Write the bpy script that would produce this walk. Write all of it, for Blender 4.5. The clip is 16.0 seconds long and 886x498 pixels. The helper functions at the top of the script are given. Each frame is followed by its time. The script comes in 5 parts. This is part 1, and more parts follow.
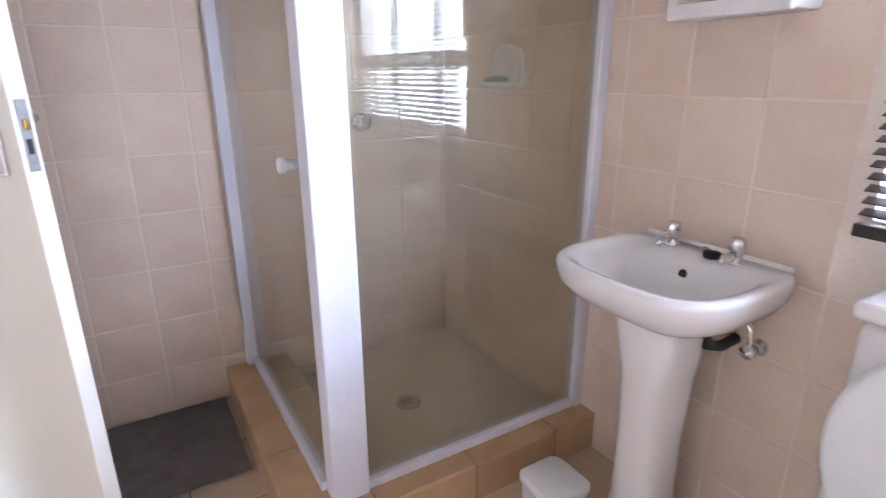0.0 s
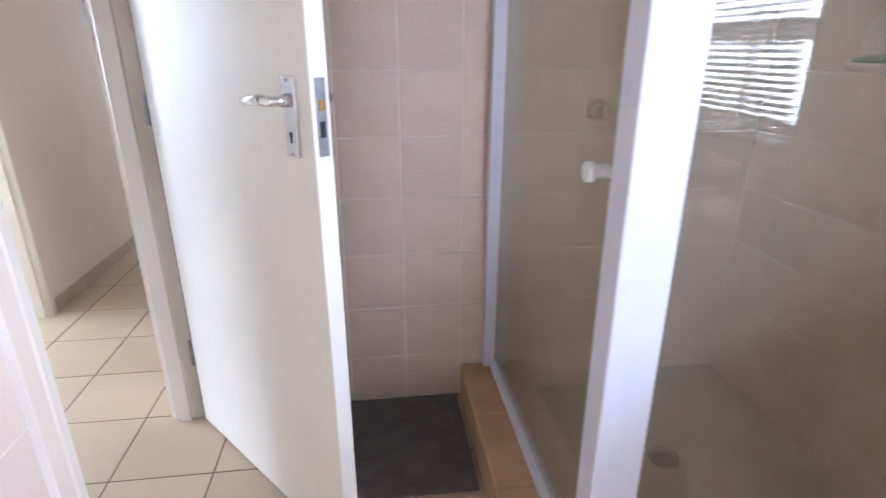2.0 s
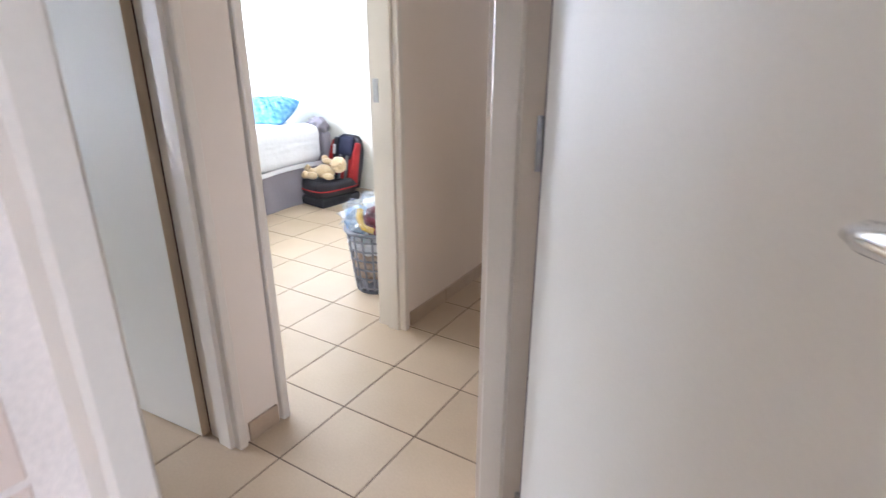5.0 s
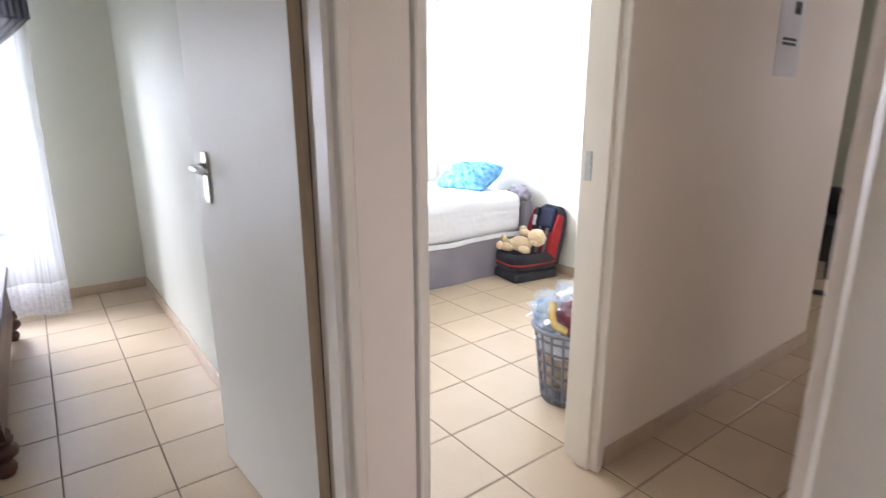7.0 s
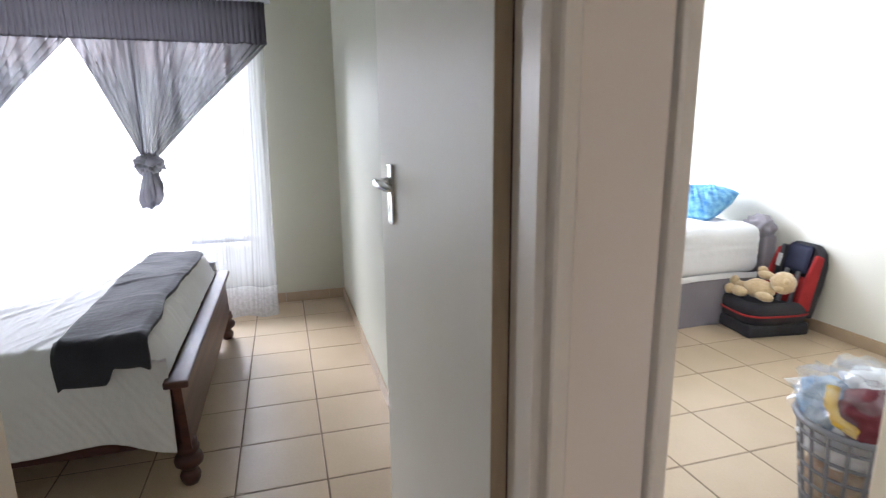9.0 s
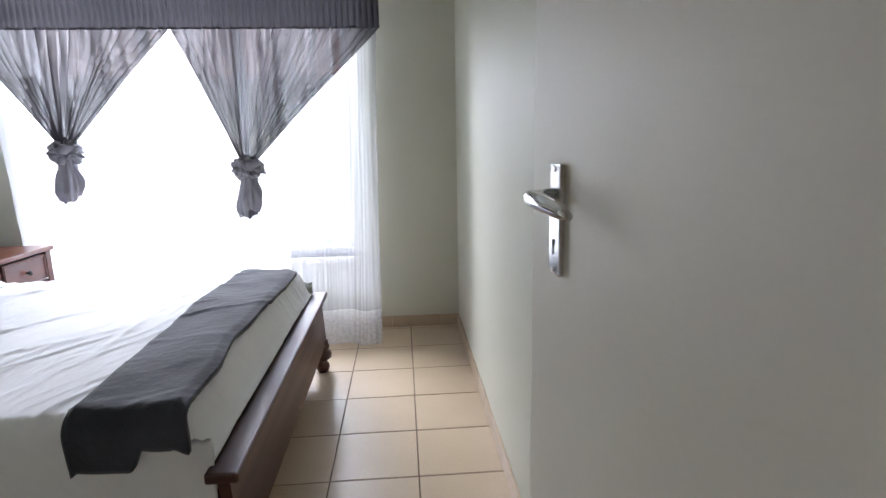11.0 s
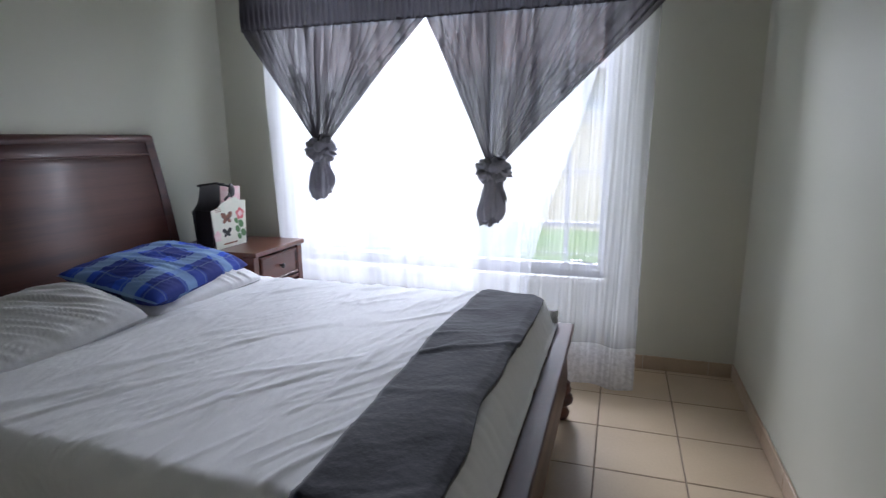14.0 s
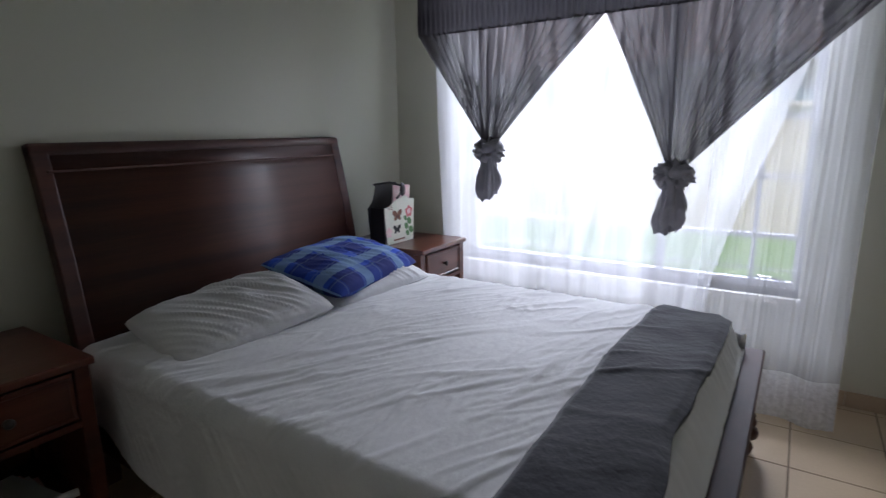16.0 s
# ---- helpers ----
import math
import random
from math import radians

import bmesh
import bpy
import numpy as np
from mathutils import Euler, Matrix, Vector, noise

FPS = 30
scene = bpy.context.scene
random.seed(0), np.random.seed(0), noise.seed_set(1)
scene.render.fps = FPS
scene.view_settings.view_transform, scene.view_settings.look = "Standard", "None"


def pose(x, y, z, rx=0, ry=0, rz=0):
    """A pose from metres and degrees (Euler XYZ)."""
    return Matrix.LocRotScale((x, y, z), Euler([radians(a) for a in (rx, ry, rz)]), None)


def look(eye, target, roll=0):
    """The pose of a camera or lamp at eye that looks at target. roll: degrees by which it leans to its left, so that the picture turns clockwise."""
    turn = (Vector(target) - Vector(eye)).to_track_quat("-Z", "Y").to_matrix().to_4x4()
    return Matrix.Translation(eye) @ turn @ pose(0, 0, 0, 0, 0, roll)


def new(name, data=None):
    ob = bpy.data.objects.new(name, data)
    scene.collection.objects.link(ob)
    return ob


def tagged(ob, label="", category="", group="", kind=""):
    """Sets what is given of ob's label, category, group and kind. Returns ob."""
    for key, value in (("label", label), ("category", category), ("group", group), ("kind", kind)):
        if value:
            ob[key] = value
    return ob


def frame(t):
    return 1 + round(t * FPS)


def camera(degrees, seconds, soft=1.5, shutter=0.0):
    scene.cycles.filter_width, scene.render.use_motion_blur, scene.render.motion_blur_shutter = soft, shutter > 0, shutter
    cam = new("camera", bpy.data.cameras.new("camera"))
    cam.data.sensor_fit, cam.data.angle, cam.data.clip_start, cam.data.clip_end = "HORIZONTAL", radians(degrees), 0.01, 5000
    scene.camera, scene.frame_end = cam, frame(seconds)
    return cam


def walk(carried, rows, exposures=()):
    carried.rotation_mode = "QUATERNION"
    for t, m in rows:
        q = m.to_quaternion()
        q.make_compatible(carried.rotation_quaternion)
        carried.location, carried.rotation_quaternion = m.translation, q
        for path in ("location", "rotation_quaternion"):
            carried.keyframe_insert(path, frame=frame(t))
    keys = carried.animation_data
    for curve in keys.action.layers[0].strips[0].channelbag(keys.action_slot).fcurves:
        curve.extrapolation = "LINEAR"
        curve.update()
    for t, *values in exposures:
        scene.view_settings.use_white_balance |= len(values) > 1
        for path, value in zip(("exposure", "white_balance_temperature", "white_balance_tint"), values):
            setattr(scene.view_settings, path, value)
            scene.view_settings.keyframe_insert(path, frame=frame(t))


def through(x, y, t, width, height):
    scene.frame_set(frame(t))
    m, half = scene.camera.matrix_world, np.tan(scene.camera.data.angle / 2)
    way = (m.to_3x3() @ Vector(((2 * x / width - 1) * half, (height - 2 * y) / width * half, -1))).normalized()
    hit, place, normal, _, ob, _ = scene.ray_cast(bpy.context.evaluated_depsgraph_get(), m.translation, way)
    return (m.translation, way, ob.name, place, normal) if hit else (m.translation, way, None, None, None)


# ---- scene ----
cam = camera(78.7, 16.0, 1.25, 0.5)
PATH = [
    (0, (1.18, -2.004, 1.197), (2.155, -0.371, 0.58), -0.3),
    (0.5, (1.19, -1.976, 1.219), (1.993, -0.266, 0.562), -0.2),
    (1, (1.164, -1.909, 1.216), (1.801, -0.136, 0.544), -0.0),
    (1.5, (1.154, -1.8, 1.201), (1.594, 0.026, 0.515), -0.0),
    (2, (1.123, -1.674, 1.204), (1.362, 0.185, 0.506), 0.0),
    (2.5, (1.098, -1.533, 1.208), (1.146, 0.334, 0.491), 0.3),
    (3, (1.084, -1.394, 1.206), (0.899, 0.461, 0.481), 0.2),
    (3.5, (1.063, -1.284, 1.193), (0.632, 0.525, 0.458), 0.3),
    (4, (0.989, -1.15, 1.191), (0.374, 0.601, 0.447), 0.1),
    (6.5, (0.616, -0.57, 1.203), (-0.825, 0.698, 0.642), 0.1),
    (7, (0.536, -0.517, 1.196), (-1.013, 0.646, 0.701), -0.1),
    (7.5, (0.432, -0.474, 1.205), (-1.237, 0.519, 0.727), -0.3),
    (8, (0.371, -0.418, 1.191), (-1.406, 0.383, 0.742), -0.7),
    (8.5, (0.301, -0.381, 1.178), (-1.536, 0.277, 0.74), -0.7),
    (9, (0.199, -0.378, 1.157), (-1.677, 0.173, 0.739), -0.6),
    (11.5, (-0.596, -0.318, 1.113), (-2.557, -0.29, 0.722), -1.2),
    (12, (-0.712, -0.368, 1.109), (-2.672, -0.463, 0.722), -1.1),
    (12.5, (-0.793, -0.417, 1.096), (-2.745, -0.64, 0.721), -1.0),
    (13, (-0.86, -0.479, 1.12), (-2.788, -0.839, 0.727), -1.0),
    (13.5, (-0.891, -0.53, 1.138), (-2.789, -1.015, 0.737), -0.8),
    (14, (-0.906, -0.565, 1.143), (-2.768, -1.175, 0.743), -0.6),
    (14.5, (-0.896, -0.599, 1.146), (-2.719, -1.32, 0.746), -0.5),
    (15, (-0.88, -0.621, 1.141), (-2.657, -1.45, 0.747), -0.4),
    (15.5, (-0.87, -0.65, 1.157), (-2.589, -1.589, 0.756), -0.6),
    (16, (-0.887, -0.675, 1.19), (-2.52, -1.75, 0.769), -0.9),
]
EXPOSURES = [(0.0, 3.13, 5250, 16), (2.0, 2.95, 5250, 16), (3.0, 2.93, 5350, 16), (4.0, 2.58, 5500, 16), (6.5, 2.28, 5650, 18), (8.0, 1.9, 5900, 17), (9.0, 1.7, 5900, 15),
             (11.5, 1.3, 5900, 15), (12.5, 0.9, 5800, 15), (14.0, 0.5, 5780, 15), (16.0, 0.08, 5850, 16)]
walk(cam, [(t, look(eye, target, roll)) for t, eye, target, roll in PATH], EXPOSURES)

# ---- world, sun and window light ----
world = bpy.data.worlds.new("world")
scene.world = world
world.use_nodes = True
wn = world.node_tree
sky = wn.nodes.new("ShaderNodeTexSky")
sky.sky_type = 'NISHITA'
sky.sun_disc = False
sky.sun_elevation, sky.sun_rotation = radians(61), radians(40)
wn.links.new(sky.outputs[0], wn.nodes["Background"].inputs[0])
wn.nodes["Background"].inputs[1].default_value = 0.15


def lamp(name, kind, m, energy, colour=(1, 1, 1), size=(1, 1), angle=0.5):
    data = bpy.data.lights.new(name, kind)
    data.energy, data.color = energy, colour
    if kind == 'AREA':
        data.shape, data.size, data.size_y = 'RECTANGLE', size[0], size[1]
    if kind == 'SUN':
        data.angle = radians(angle)
    ob = new(name, data)
    ob.matrix_world = m
    return ob


# the sun stands high in the north-east, behind the house, and lights the garden
lamp("sun", 'SUN', look((2.5, 3.0, 7.0), (0.0, 0.0, 0.0)), 5.0, (1.0, 0.95, 0.87), angle=0.6)
# skylight entering at the windows of the two bedrooms and the bathroom
lamp("sky_bedroom", 'AREA', look((-5.60, -2.05, 2.25), (-2.2, -2.05, 0.6)), 275, (0.95, 0.955, 0.98), (1.65, 1.6))
lamp("sky_second_bedroom", 'AREA', look((-3.62, 1.2, 1.4), (0, 1.3, 1.0)), 23, (0.94, 0.96, 1.0), (1.4, 1.3))
lamp("sky_bathroom", 'AREA', look((2.75, -2.55, 1.47), (0, -2.35, 1.1)), 43, (0.93, 0.94, 1.0), (2.4, 1.2))
# added fill lamp inside the windowless lounge, to brighten the passage
lamp("lounge_fill", 'AREA', look((2.2, 5.6, 1.6), (-0.6, 2.6, 0.9)), 13, (1.0, 0.93, 0.86), (1.6, 1.4))

# ---- materials ----


def material(name, colour, rough=0.5, second=None, scale=8.0, grain=0.12, grain_scale=160.0, bump=0.1, bump_scale=None, metal=0.0,
             per_piece=0.0, stretch=(1, 1, 1), sheen=0.0, coat=0.0, subsurface=0.0):
    """A procedural surface: a large-scale drift between two colours, a fine grain, and a relief."""
    m = bpy.data.materials.new(name)
    m.use_nodes = True
    nt = m.node_tree
    b = nt.nodes["Principled BSDF"]
    N, L = nt.nodes.new, nt.links.new
    co = N("ShaderNodeTexCoord")
    mp = N("ShaderNodeMapping")
    mp.inputs["Scale"].default_value = stretch
    L(co.outputs["Object"], mp.inputs[0])
    big = N("ShaderNodeTexNoise")
    big.inputs["Scale"].default_value, big.inputs["Detail"].default_value = scale, 4
    L(mp.outputs[0], big.inputs["Vector"])
    mix = N("ShaderNodeMix")
    mix.data_type = 'RGBA'
    second = second or tuple(c * 0.85 for c in colour)
    mix.inputs[6].default_value, mix.inputs[7].default_value = (*colour, 1), (*second, 1)
    ramp = N("ShaderNodeMapRange")
    ramp.inputs[1].default_value, ramp.inputs[2].default_value = 0.35, 0.65
    L(big.outputs[0], ramp.inputs[0])
    L(ramp.outputs[0], mix.inputs[0])
    fine = N("ShaderNodeTexNoise")
    fine.inputs["Scale"].default_value, fine.inputs["Detail"].default_value = grain_scale, 3
    L(mp.outputs[0], fine.inputs["Vector"])
    hsv = N("ShaderNodeHueSaturation")
    L(mix.outputs[2], hsv.inputs["Color"])
    val = N("ShaderNodeMapRange")
    val.inputs[1].default_value, val.inputs[2].default_value = 0.25, 0.75
    val.inputs[3].default_value, val.inputs[4].default_value = 1 - grain, 1 + grain
    L(fine.outputs[0], val.inputs[0])
    if per_piece:
        info = N("ShaderNodeObjectInfo")
        rng = N("ShaderNodeMapRange")
        rng.inputs[3].default_value, rng.inputs[4].default_value = 1 - per_piece, 1 + per_piece
        L(info.outputs["Random"], rng.inputs[0])
        mul = N("ShaderNodeMath")
        mul.operation = 'MULTIPLY'
        L(val.outputs[0], mul.inputs[0])
        L(rng.outputs[0], mul.inputs[1])
        L(mul.outputs[0], hsv.inputs["Value"])
    else:
        L(val.outputs[0], hsv.inputs["Value"])
    L(hsv.outputs[0], b.inputs["Base Color"])
    rr = N("ShaderNodeMapRange")
    rr.inputs[3].default_value, rr.inputs[4].default_value = max(rough - 0.07, 0.02), min(rough + 0.07, 1)
    L(big.outputs[0], rr.inputs[0])
    L(rr.outputs[0], b.inputs["Roughness"])
    b.inputs["Metallic"].default_value = metal
    if sheen:
        b.inputs["Sheen Weight"].default_value = sheen
    if coat:
        b.inputs["Coat Weight"].default_value, b.inputs["Coat Roughness"].default_value = coat, 0.15
    if subsurface:
        b.inputs["Subsurface Weight"].default_value = subsurface
    if bump:
        bp = N("ShaderNodeBump")
        bp.inputs["Strength"].default_value, bp.inputs["Distance"].default_value = bump, 0.004
        if bump_scale:
            bn = N("ShaderNodeTexNoise")
            bn.inputs["Scale"].default_value, bn.inputs["Detail"].default_value = bump_scale, 3
            L(mp.outputs[0], bn.inputs["Vector"])
            L(bn.outputs[0], bp.inputs["Height"])
        else:
            L(fine.outputs[0], bp.inputs["Height"])
        L(bp.outputs[0], b.inputs["Normal"])
    return m


def sheer_material(name, colour, solid, through, streak=0.0, fine=(1, 40, 2)):
    """Thin cloth: part open weave, part threads that scatter light to both sides."""
    m = bpy.data.materials.new(name)
    m.use_nodes = True
    nt = m.node_tree
    N, L = nt.nodes.new, nt.links.new
    out = nt.nodes["Material Output"]
    nt.nodes.remove(nt.nodes["Principled BSDF"])
    co = N("ShaderNodeTexCoord")
    ns = N("ShaderNodeTexNoise")
    ns.inputs["Scale"].default_value, ns.inputs["Detail"].default_value = 220, 2
    L(co.outputs["Object"], ns.inputs["Vector"])
    col = N("ShaderNodeMix")
    col.data_type = 'RGBA'
    col.inputs[6].default_value, col.inputs[7].default_value = (*[c * 0.85 for c in colour], 1), (*colour, 1)
    L(ns.outputs[0], col.inputs[0])
    di, tr, mx = N("ShaderNodeBsdfDiffuse"), N("ShaderNodeBsdfTranslucent"), N("ShaderNodeMixShader")
    L(col.outputs[2], di.inputs[0])
    L(col.outputs[2], tr.inputs[0])
    mx.inputs[0].default_value = through
    L(di.outputs[0], mx.inputs[1])
    L(tr.outputs[0], mx.inputs[2])
    clear, mo = N("ShaderNodeBsdfTransparent"), N("ShaderNodeMixShader")
    # gathered cloth lies denser and thinner in streaks down its length
    mp, sn, sr = N("ShaderNodeMapping"), N("ShaderNodeTexNoise"), N("ShaderNodeMapRange")
    mp.inputs["Scale"].default_value = fine
    L(co.outputs["Object"], mp.inputs[0])
    L(mp.outputs[0], sn.inputs["Vector"])
    sn.inputs["Scale"].default_value, sn.inputs["Detail"].default_value, sn.inputs["Distortion"].default_value = 1.0, 5, 0.6
    sr.inputs[1].default_value, sr.inputs[2].default_value = 0.36, 0.62
    sr.inputs[3].default_value, sr.inputs[4].default_value = solid - streak, solid
    L(sn.outputs[0], sr.inputs[0])
    L(sr.outputs[0], mo.inputs[0])
    L(clear.outputs[0], mo.inputs[1])
    L(mx.outputs[0], mo.inputs[2])
    L(mo.outputs[0], out.inputs[0])
    return m


def glass_material(name, tint, film=0.0, film_colour=(0.7, 0.72, 0.66)):
    """Thin clear pane: see-through with a mirror gloss, and a thin film of dried soap where asked."""
    m = bpy.data.materials.new(name)
    m.use_nodes = True
    nt = m.node_tree
    N, L = nt.nodes.new, nt.links.new
    out = nt.nodes["Material Output"]
    nt.nodes.remove(nt.nodes["Principled BSDF"])
    tr, gl, mx, fr = N("ShaderNodeBsdfTransparent"), N("ShaderNodeBsdfGlossy"), N("ShaderNodeMixShader"), N("ShaderNodeLayerWeight")
    tr.inputs[0].default_value = (*tint, 1)
    gl.inputs["Roughness"].default_value = 0.0
    pw, sc = N("ShaderNodeMath"), N("ShaderNodeMath")
    pw.operation, sc.operation = 'POWER', 'MULTIPLY_ADD'
    L(fr.outputs["Facing"], pw.inputs[0])
    fr.inputs[0].default_value = 0.5
    pw.inputs[1].default_value = 4.0
    sc.inputs[1].default_value, sc.inputs[2].default_value = 0.8, 0.05
    L(pw.outputs[0], sc.inputs[0])
    L(sc.outputs[0], mx.inputs[0])
    L(tr.outputs[0], mx.inputs[1])
    L(gl.outputs[0], mx.inputs[2])
    last = mx
    if film:
        co, ns, rg = N("ShaderNodeTexCoord"), N("ShaderNodeTexNoise"), N("ShaderNodeMapRange")
        ns.inputs["Scale"].default_value, ns.inputs["Detail"].default_value = 3.0, 6
        L(co.outputs["Object"], ns.inputs["Vector"])
        rg.inputs[3].default_value, rg.inputs[4].default_value = film * 0.6, film * 1.4
        L(ns.outputs[0], rg.inputs[0])
        di, m2 = N("ShaderNodeBsdfDiffuse"), N("ShaderNodeMixShader")
        di.inputs[0].default_value = (*film_colour, 1)
        L(rg.outputs[0], m2.inputs[0])
        L(mx.outputs[0], m2.inputs[1])
        L(di.outputs[0], m2.inputs[2])
        last = m2
    L(last.outputs[0], out.inputs[0])
    return m


PAINT_CREAM = material("cream_wall_paint", (0.76, 0.665, 0.555), 0.6, (0.73, 0.635, 0.525), 1.5, 0.02, 300, 0.06, 90)
PAINT_WHITE = material("white_wall_paint", (0.80, 0.79, 0.72), 0.6, (0.77, 0.76, 0.68), 1.5, 0.02, 300, 0.06, 90)
PAINT_GREEN = material("pale_green_grey_wall_paint", (0.60, 0.595, 0.495), 0.55, (0.575, 0.57, 0.47), 1.3, 0.02, 300, 0.06, 90)
CEILING = material("white_ceiling_paint", (0.8, 0.79, 0.76), 0.7, None, 1.5, 0.02, 200, 0.05)
PLASTER = material("exterior_plaster", (0.66, 0.56, 0.47), 0.85, (0.60, 0.50, 0.41), 2.0, 0.08, 60, 0.4)
GROUT_FLOOR = material("floor_grout", (0.24, 0.18, 0.13), 0.9, (0.17, 0.125, 0.085), 4, 0.1, 200, 0.3)
TILE_FLOOR = material("beige_ceramic_floor_tile", (0.56, 0.44, 0.30), 0.34, (0.53, 0.412, 0.276), 4, 0.04, 120, 0.06, 30, per_piece=0.05)
TILE_WALL = material("peach_ceramic_wall_tile", (0.745, 0.615, 0.50), 0.42, (0.70, 0.565, 0.45), 6, 0.03, 90, 0.14, 22, per_piece=0.035)
GROUT_WALL = material("pale_wall_grout", (0.80, 0.72, 0.63), 0.85, (0.74, 0.65, 0.55), 5, 0.06, 200, 0.2)
TILE_KERB = material("tan_ceramic_kerb_tile", (0.55, 0.37, 0.205), 0.38, (0.48, 0.315, 0.165), 8, 0.04, 120, 0.08, 30, per_piece=0.05)
SKIRTING = material("tan_ceramic_skirting", (0.46, 0.35, 0.24), 0.4, (0.41, 0.31, 0.21), 8, 0.04, 120, 0.05, per_piece=0.04)
DOOR_PAINT = material("cream_door_enamel", (0.80, 0.77, 0.68), 0.48, (0.77, 0.735, 0.64), 2, 0.015, 200, 0.05, 60)
FRAME_PAINT = material("cream_steel_frame_enamel", (0.73, 0.66, 0.55), 0.36, (0.70, 0.63, 0.52), 3, 0.02, 200, 0.06, 40)
ALU_WHITE = material("white_powder_coated_aluminium", (0.73, 0.74, 0.81), 0.35, (0.69, 0.70, 0.77), 4, 0.02, 200, 0.03)
TIMBER_EDGE = material("bare_tan_timber", (0.47, 0.36, 0.23), 0.6, (0.40, 0.30, 0.19), 3, 0.12, 60, 0.1, stretch=(1, 1, 0.15))
IRON_DARK = material("dark_metal_knob", (0.06, 0.055, 0.05), 0.4, None, 20, 0.1, 200, 0.05, metal=0.8)
CHROME = material("polished_chrome", (0.80, 0.80, 0.80), 0.13, (0.7, 0.7, 0.7), 20, 0.03, 200, 0.02, metal=1.0)
STEEL_DULL = material("dull_steel", (0.42, 0.41, 0.40), 0.38, (0.3, 0.3, 0.3), 30, 0.06, 200, 0.05, metal=1.0)
BRASS = material("brass", (0.62, 0.42, 0.15), 0.3, None, 30, 0.05, 200, 0.03, metal=1.0)
CERAMIC = material("white_glazed_ceramic", (0.82, 0.80, 0.78), 0.12, (0.80, 0.78, 0.76), 3, 0.01, 60, 0.01, coat=0.4)
PLASTIC_WHITE = material("white_plastic", (0.80, 0.80, 0.79), 0.3, None, 4, 0.01, 60, 0.02)
ACRYLIC = material("cream_shower_pan", (0.70, 0.68, 0.60), 0.4, (0.60, 0.57, 0.48), 5, 0.05, 60, 0.1)
# black for real rubber, and for the dark inside of holes and slots
RUBBER_AND_HOLE_SHADE = material("black_rubber_and_hole_shade", (0.02, 0.02, 0.02), 0.6, None, 20, 0.1, 200, 0.1)
MAT_CLOTH = material("dark_grey_woven_mat", (0.145, 0.122, 0.110), 0.95, (0.105, 0.088, 0.08), 14, 0.35, 260, 1.0, 320, sheen=0.2)
SOAP = material("green_soap", (0.06, 0.30, 0.16), 0.4, None, 20, 0.05, 200, 0.05)
BLIND = material("dark_brown_blind_slat", (0.035, 0.022, 0.018), 0.4, None, 10, 0.1, 100, 0.05)
MAHOGANY = material("dark_mahogany_veneer", (0.082, 0.025, 0.015), 0.46, (0.042, 0.012, 0.009), 3.0, 0.16, 55, 0.06, None, stretch=(0.25, 1, 6), coat=0.06)
CHERRY = material("red_brown_cherry_veneer", (0.12, 0.034, 0.018), 0.3, (0.075, 0.02, 0.011), 3.0, 0.16, 55, 0.06, None, stretch=(0.3, 1, 6), coat=0.3)
SHEET = material("white_cotton_sheet", (0.78, 0.78, 0.79), 0.9, (0.74, 0.74, 0.75), 5, 0.03, 500, 0.65, 34, sheen=0.15, stretch=(0.55, 1, 1))
THROW = material("charcoal_fleece_throw", (0.031, 0.032, 0.044), 0.95, (0.020, 0.021, 0.030), 7, 0.22, 260, 0.5, 60, sheen=0.25)
CURTAIN_GREY = sheer_material("grey_curtain_voile", (0.085, 0.078, 0.084), 0.985, 0.25, 0.15, (4, 42, 1.6))
CURTAIN_HEAD = sheer_material("grey_curtain_heading", (0.075, 0.070, 0.080), 0.99, 0.2)
SHEER = sheer_material("white_sheer_net", (0.88, 0.89, 0.93), 0.60, 0.60, 0.14, (2, 9, 0.5))
SHEER_THIN = sheer_material("thin_sheer_net", (0.88, 0.89, 0.93), 0.34, 0.60, 0.04, (2, 5, 0.5))
SHEER_DENSE = sheer_material("white_sheer_hem", (0.88, 0.89, 0.93), 0.72, 0.5, 0.16, (30, 60, 60))
GLASS = glass_material("window_glass", (0.97, 0.98, 0.97))
GLASS_SHOWER = glass_material("soap_filmed_shower_glass", (0.90, 0.89, 0.82), 0.12, (0.60, 0.55, 0.45))
MIRROR = material("mirror", (0.9, 0.9, 0.9), 0.02, (0.9, 0.9, 0.9), 1, 0.0, 10, 0.0, metal=1.0)
GRASS = material("mown_lawn", (0.10, 0.20, 0.035), 0.95, (0.14, 0.22, 0.05), 3, 0.4, 90, 1.0)
PAVING = material("pale_paving", (0.55, 0.50, 0.44), 0.9, None, 3, 0.1, 60, 0.3)
BASE_CLOTH = material("mauve_grey_bed_base_valance", (0.26, 0.24, 0.27), 0.9, (0.22, 0.20, 0.23), 4, 0.1, 300, 0.4, sheen=0.2)
SEAT_BLACK = material("black_car_seat_fabric", (0.022, 0.022, 0.028), 0.85, (0.035, 0.035, 0.042), 12, 0.2, 250, 0.4)
SEAT_RED = material("red_car_seat_fabric", (0.42, 0.022, 0.022), 0.8, (0.33, 0.015, 0.018), 12, 0.1, 250, 0.4)
SEAT_BLUE = material("navy_car_seat_fabric", (0.03, 0.035, 0.075), 0.85, None, 12, 0.1, 250, 0.4)
TEDDY = material("cream_plush", (0.68, 0.52, 0.31), 0.95, (0.60, 0.44, 0.25), 40, 0.2, 220, 1.0, 200, sheen=0.4)
GREY_PLASTIC = material("grey_plastic", (0.20, 0.20, 0.22), 0.45, None, 12, 0.05, 100, 0.05)
PAPER = material("white_paper", (0.80, 0.79, 0.80), 0.8, None, 5, 0.02, 200, 0.03)
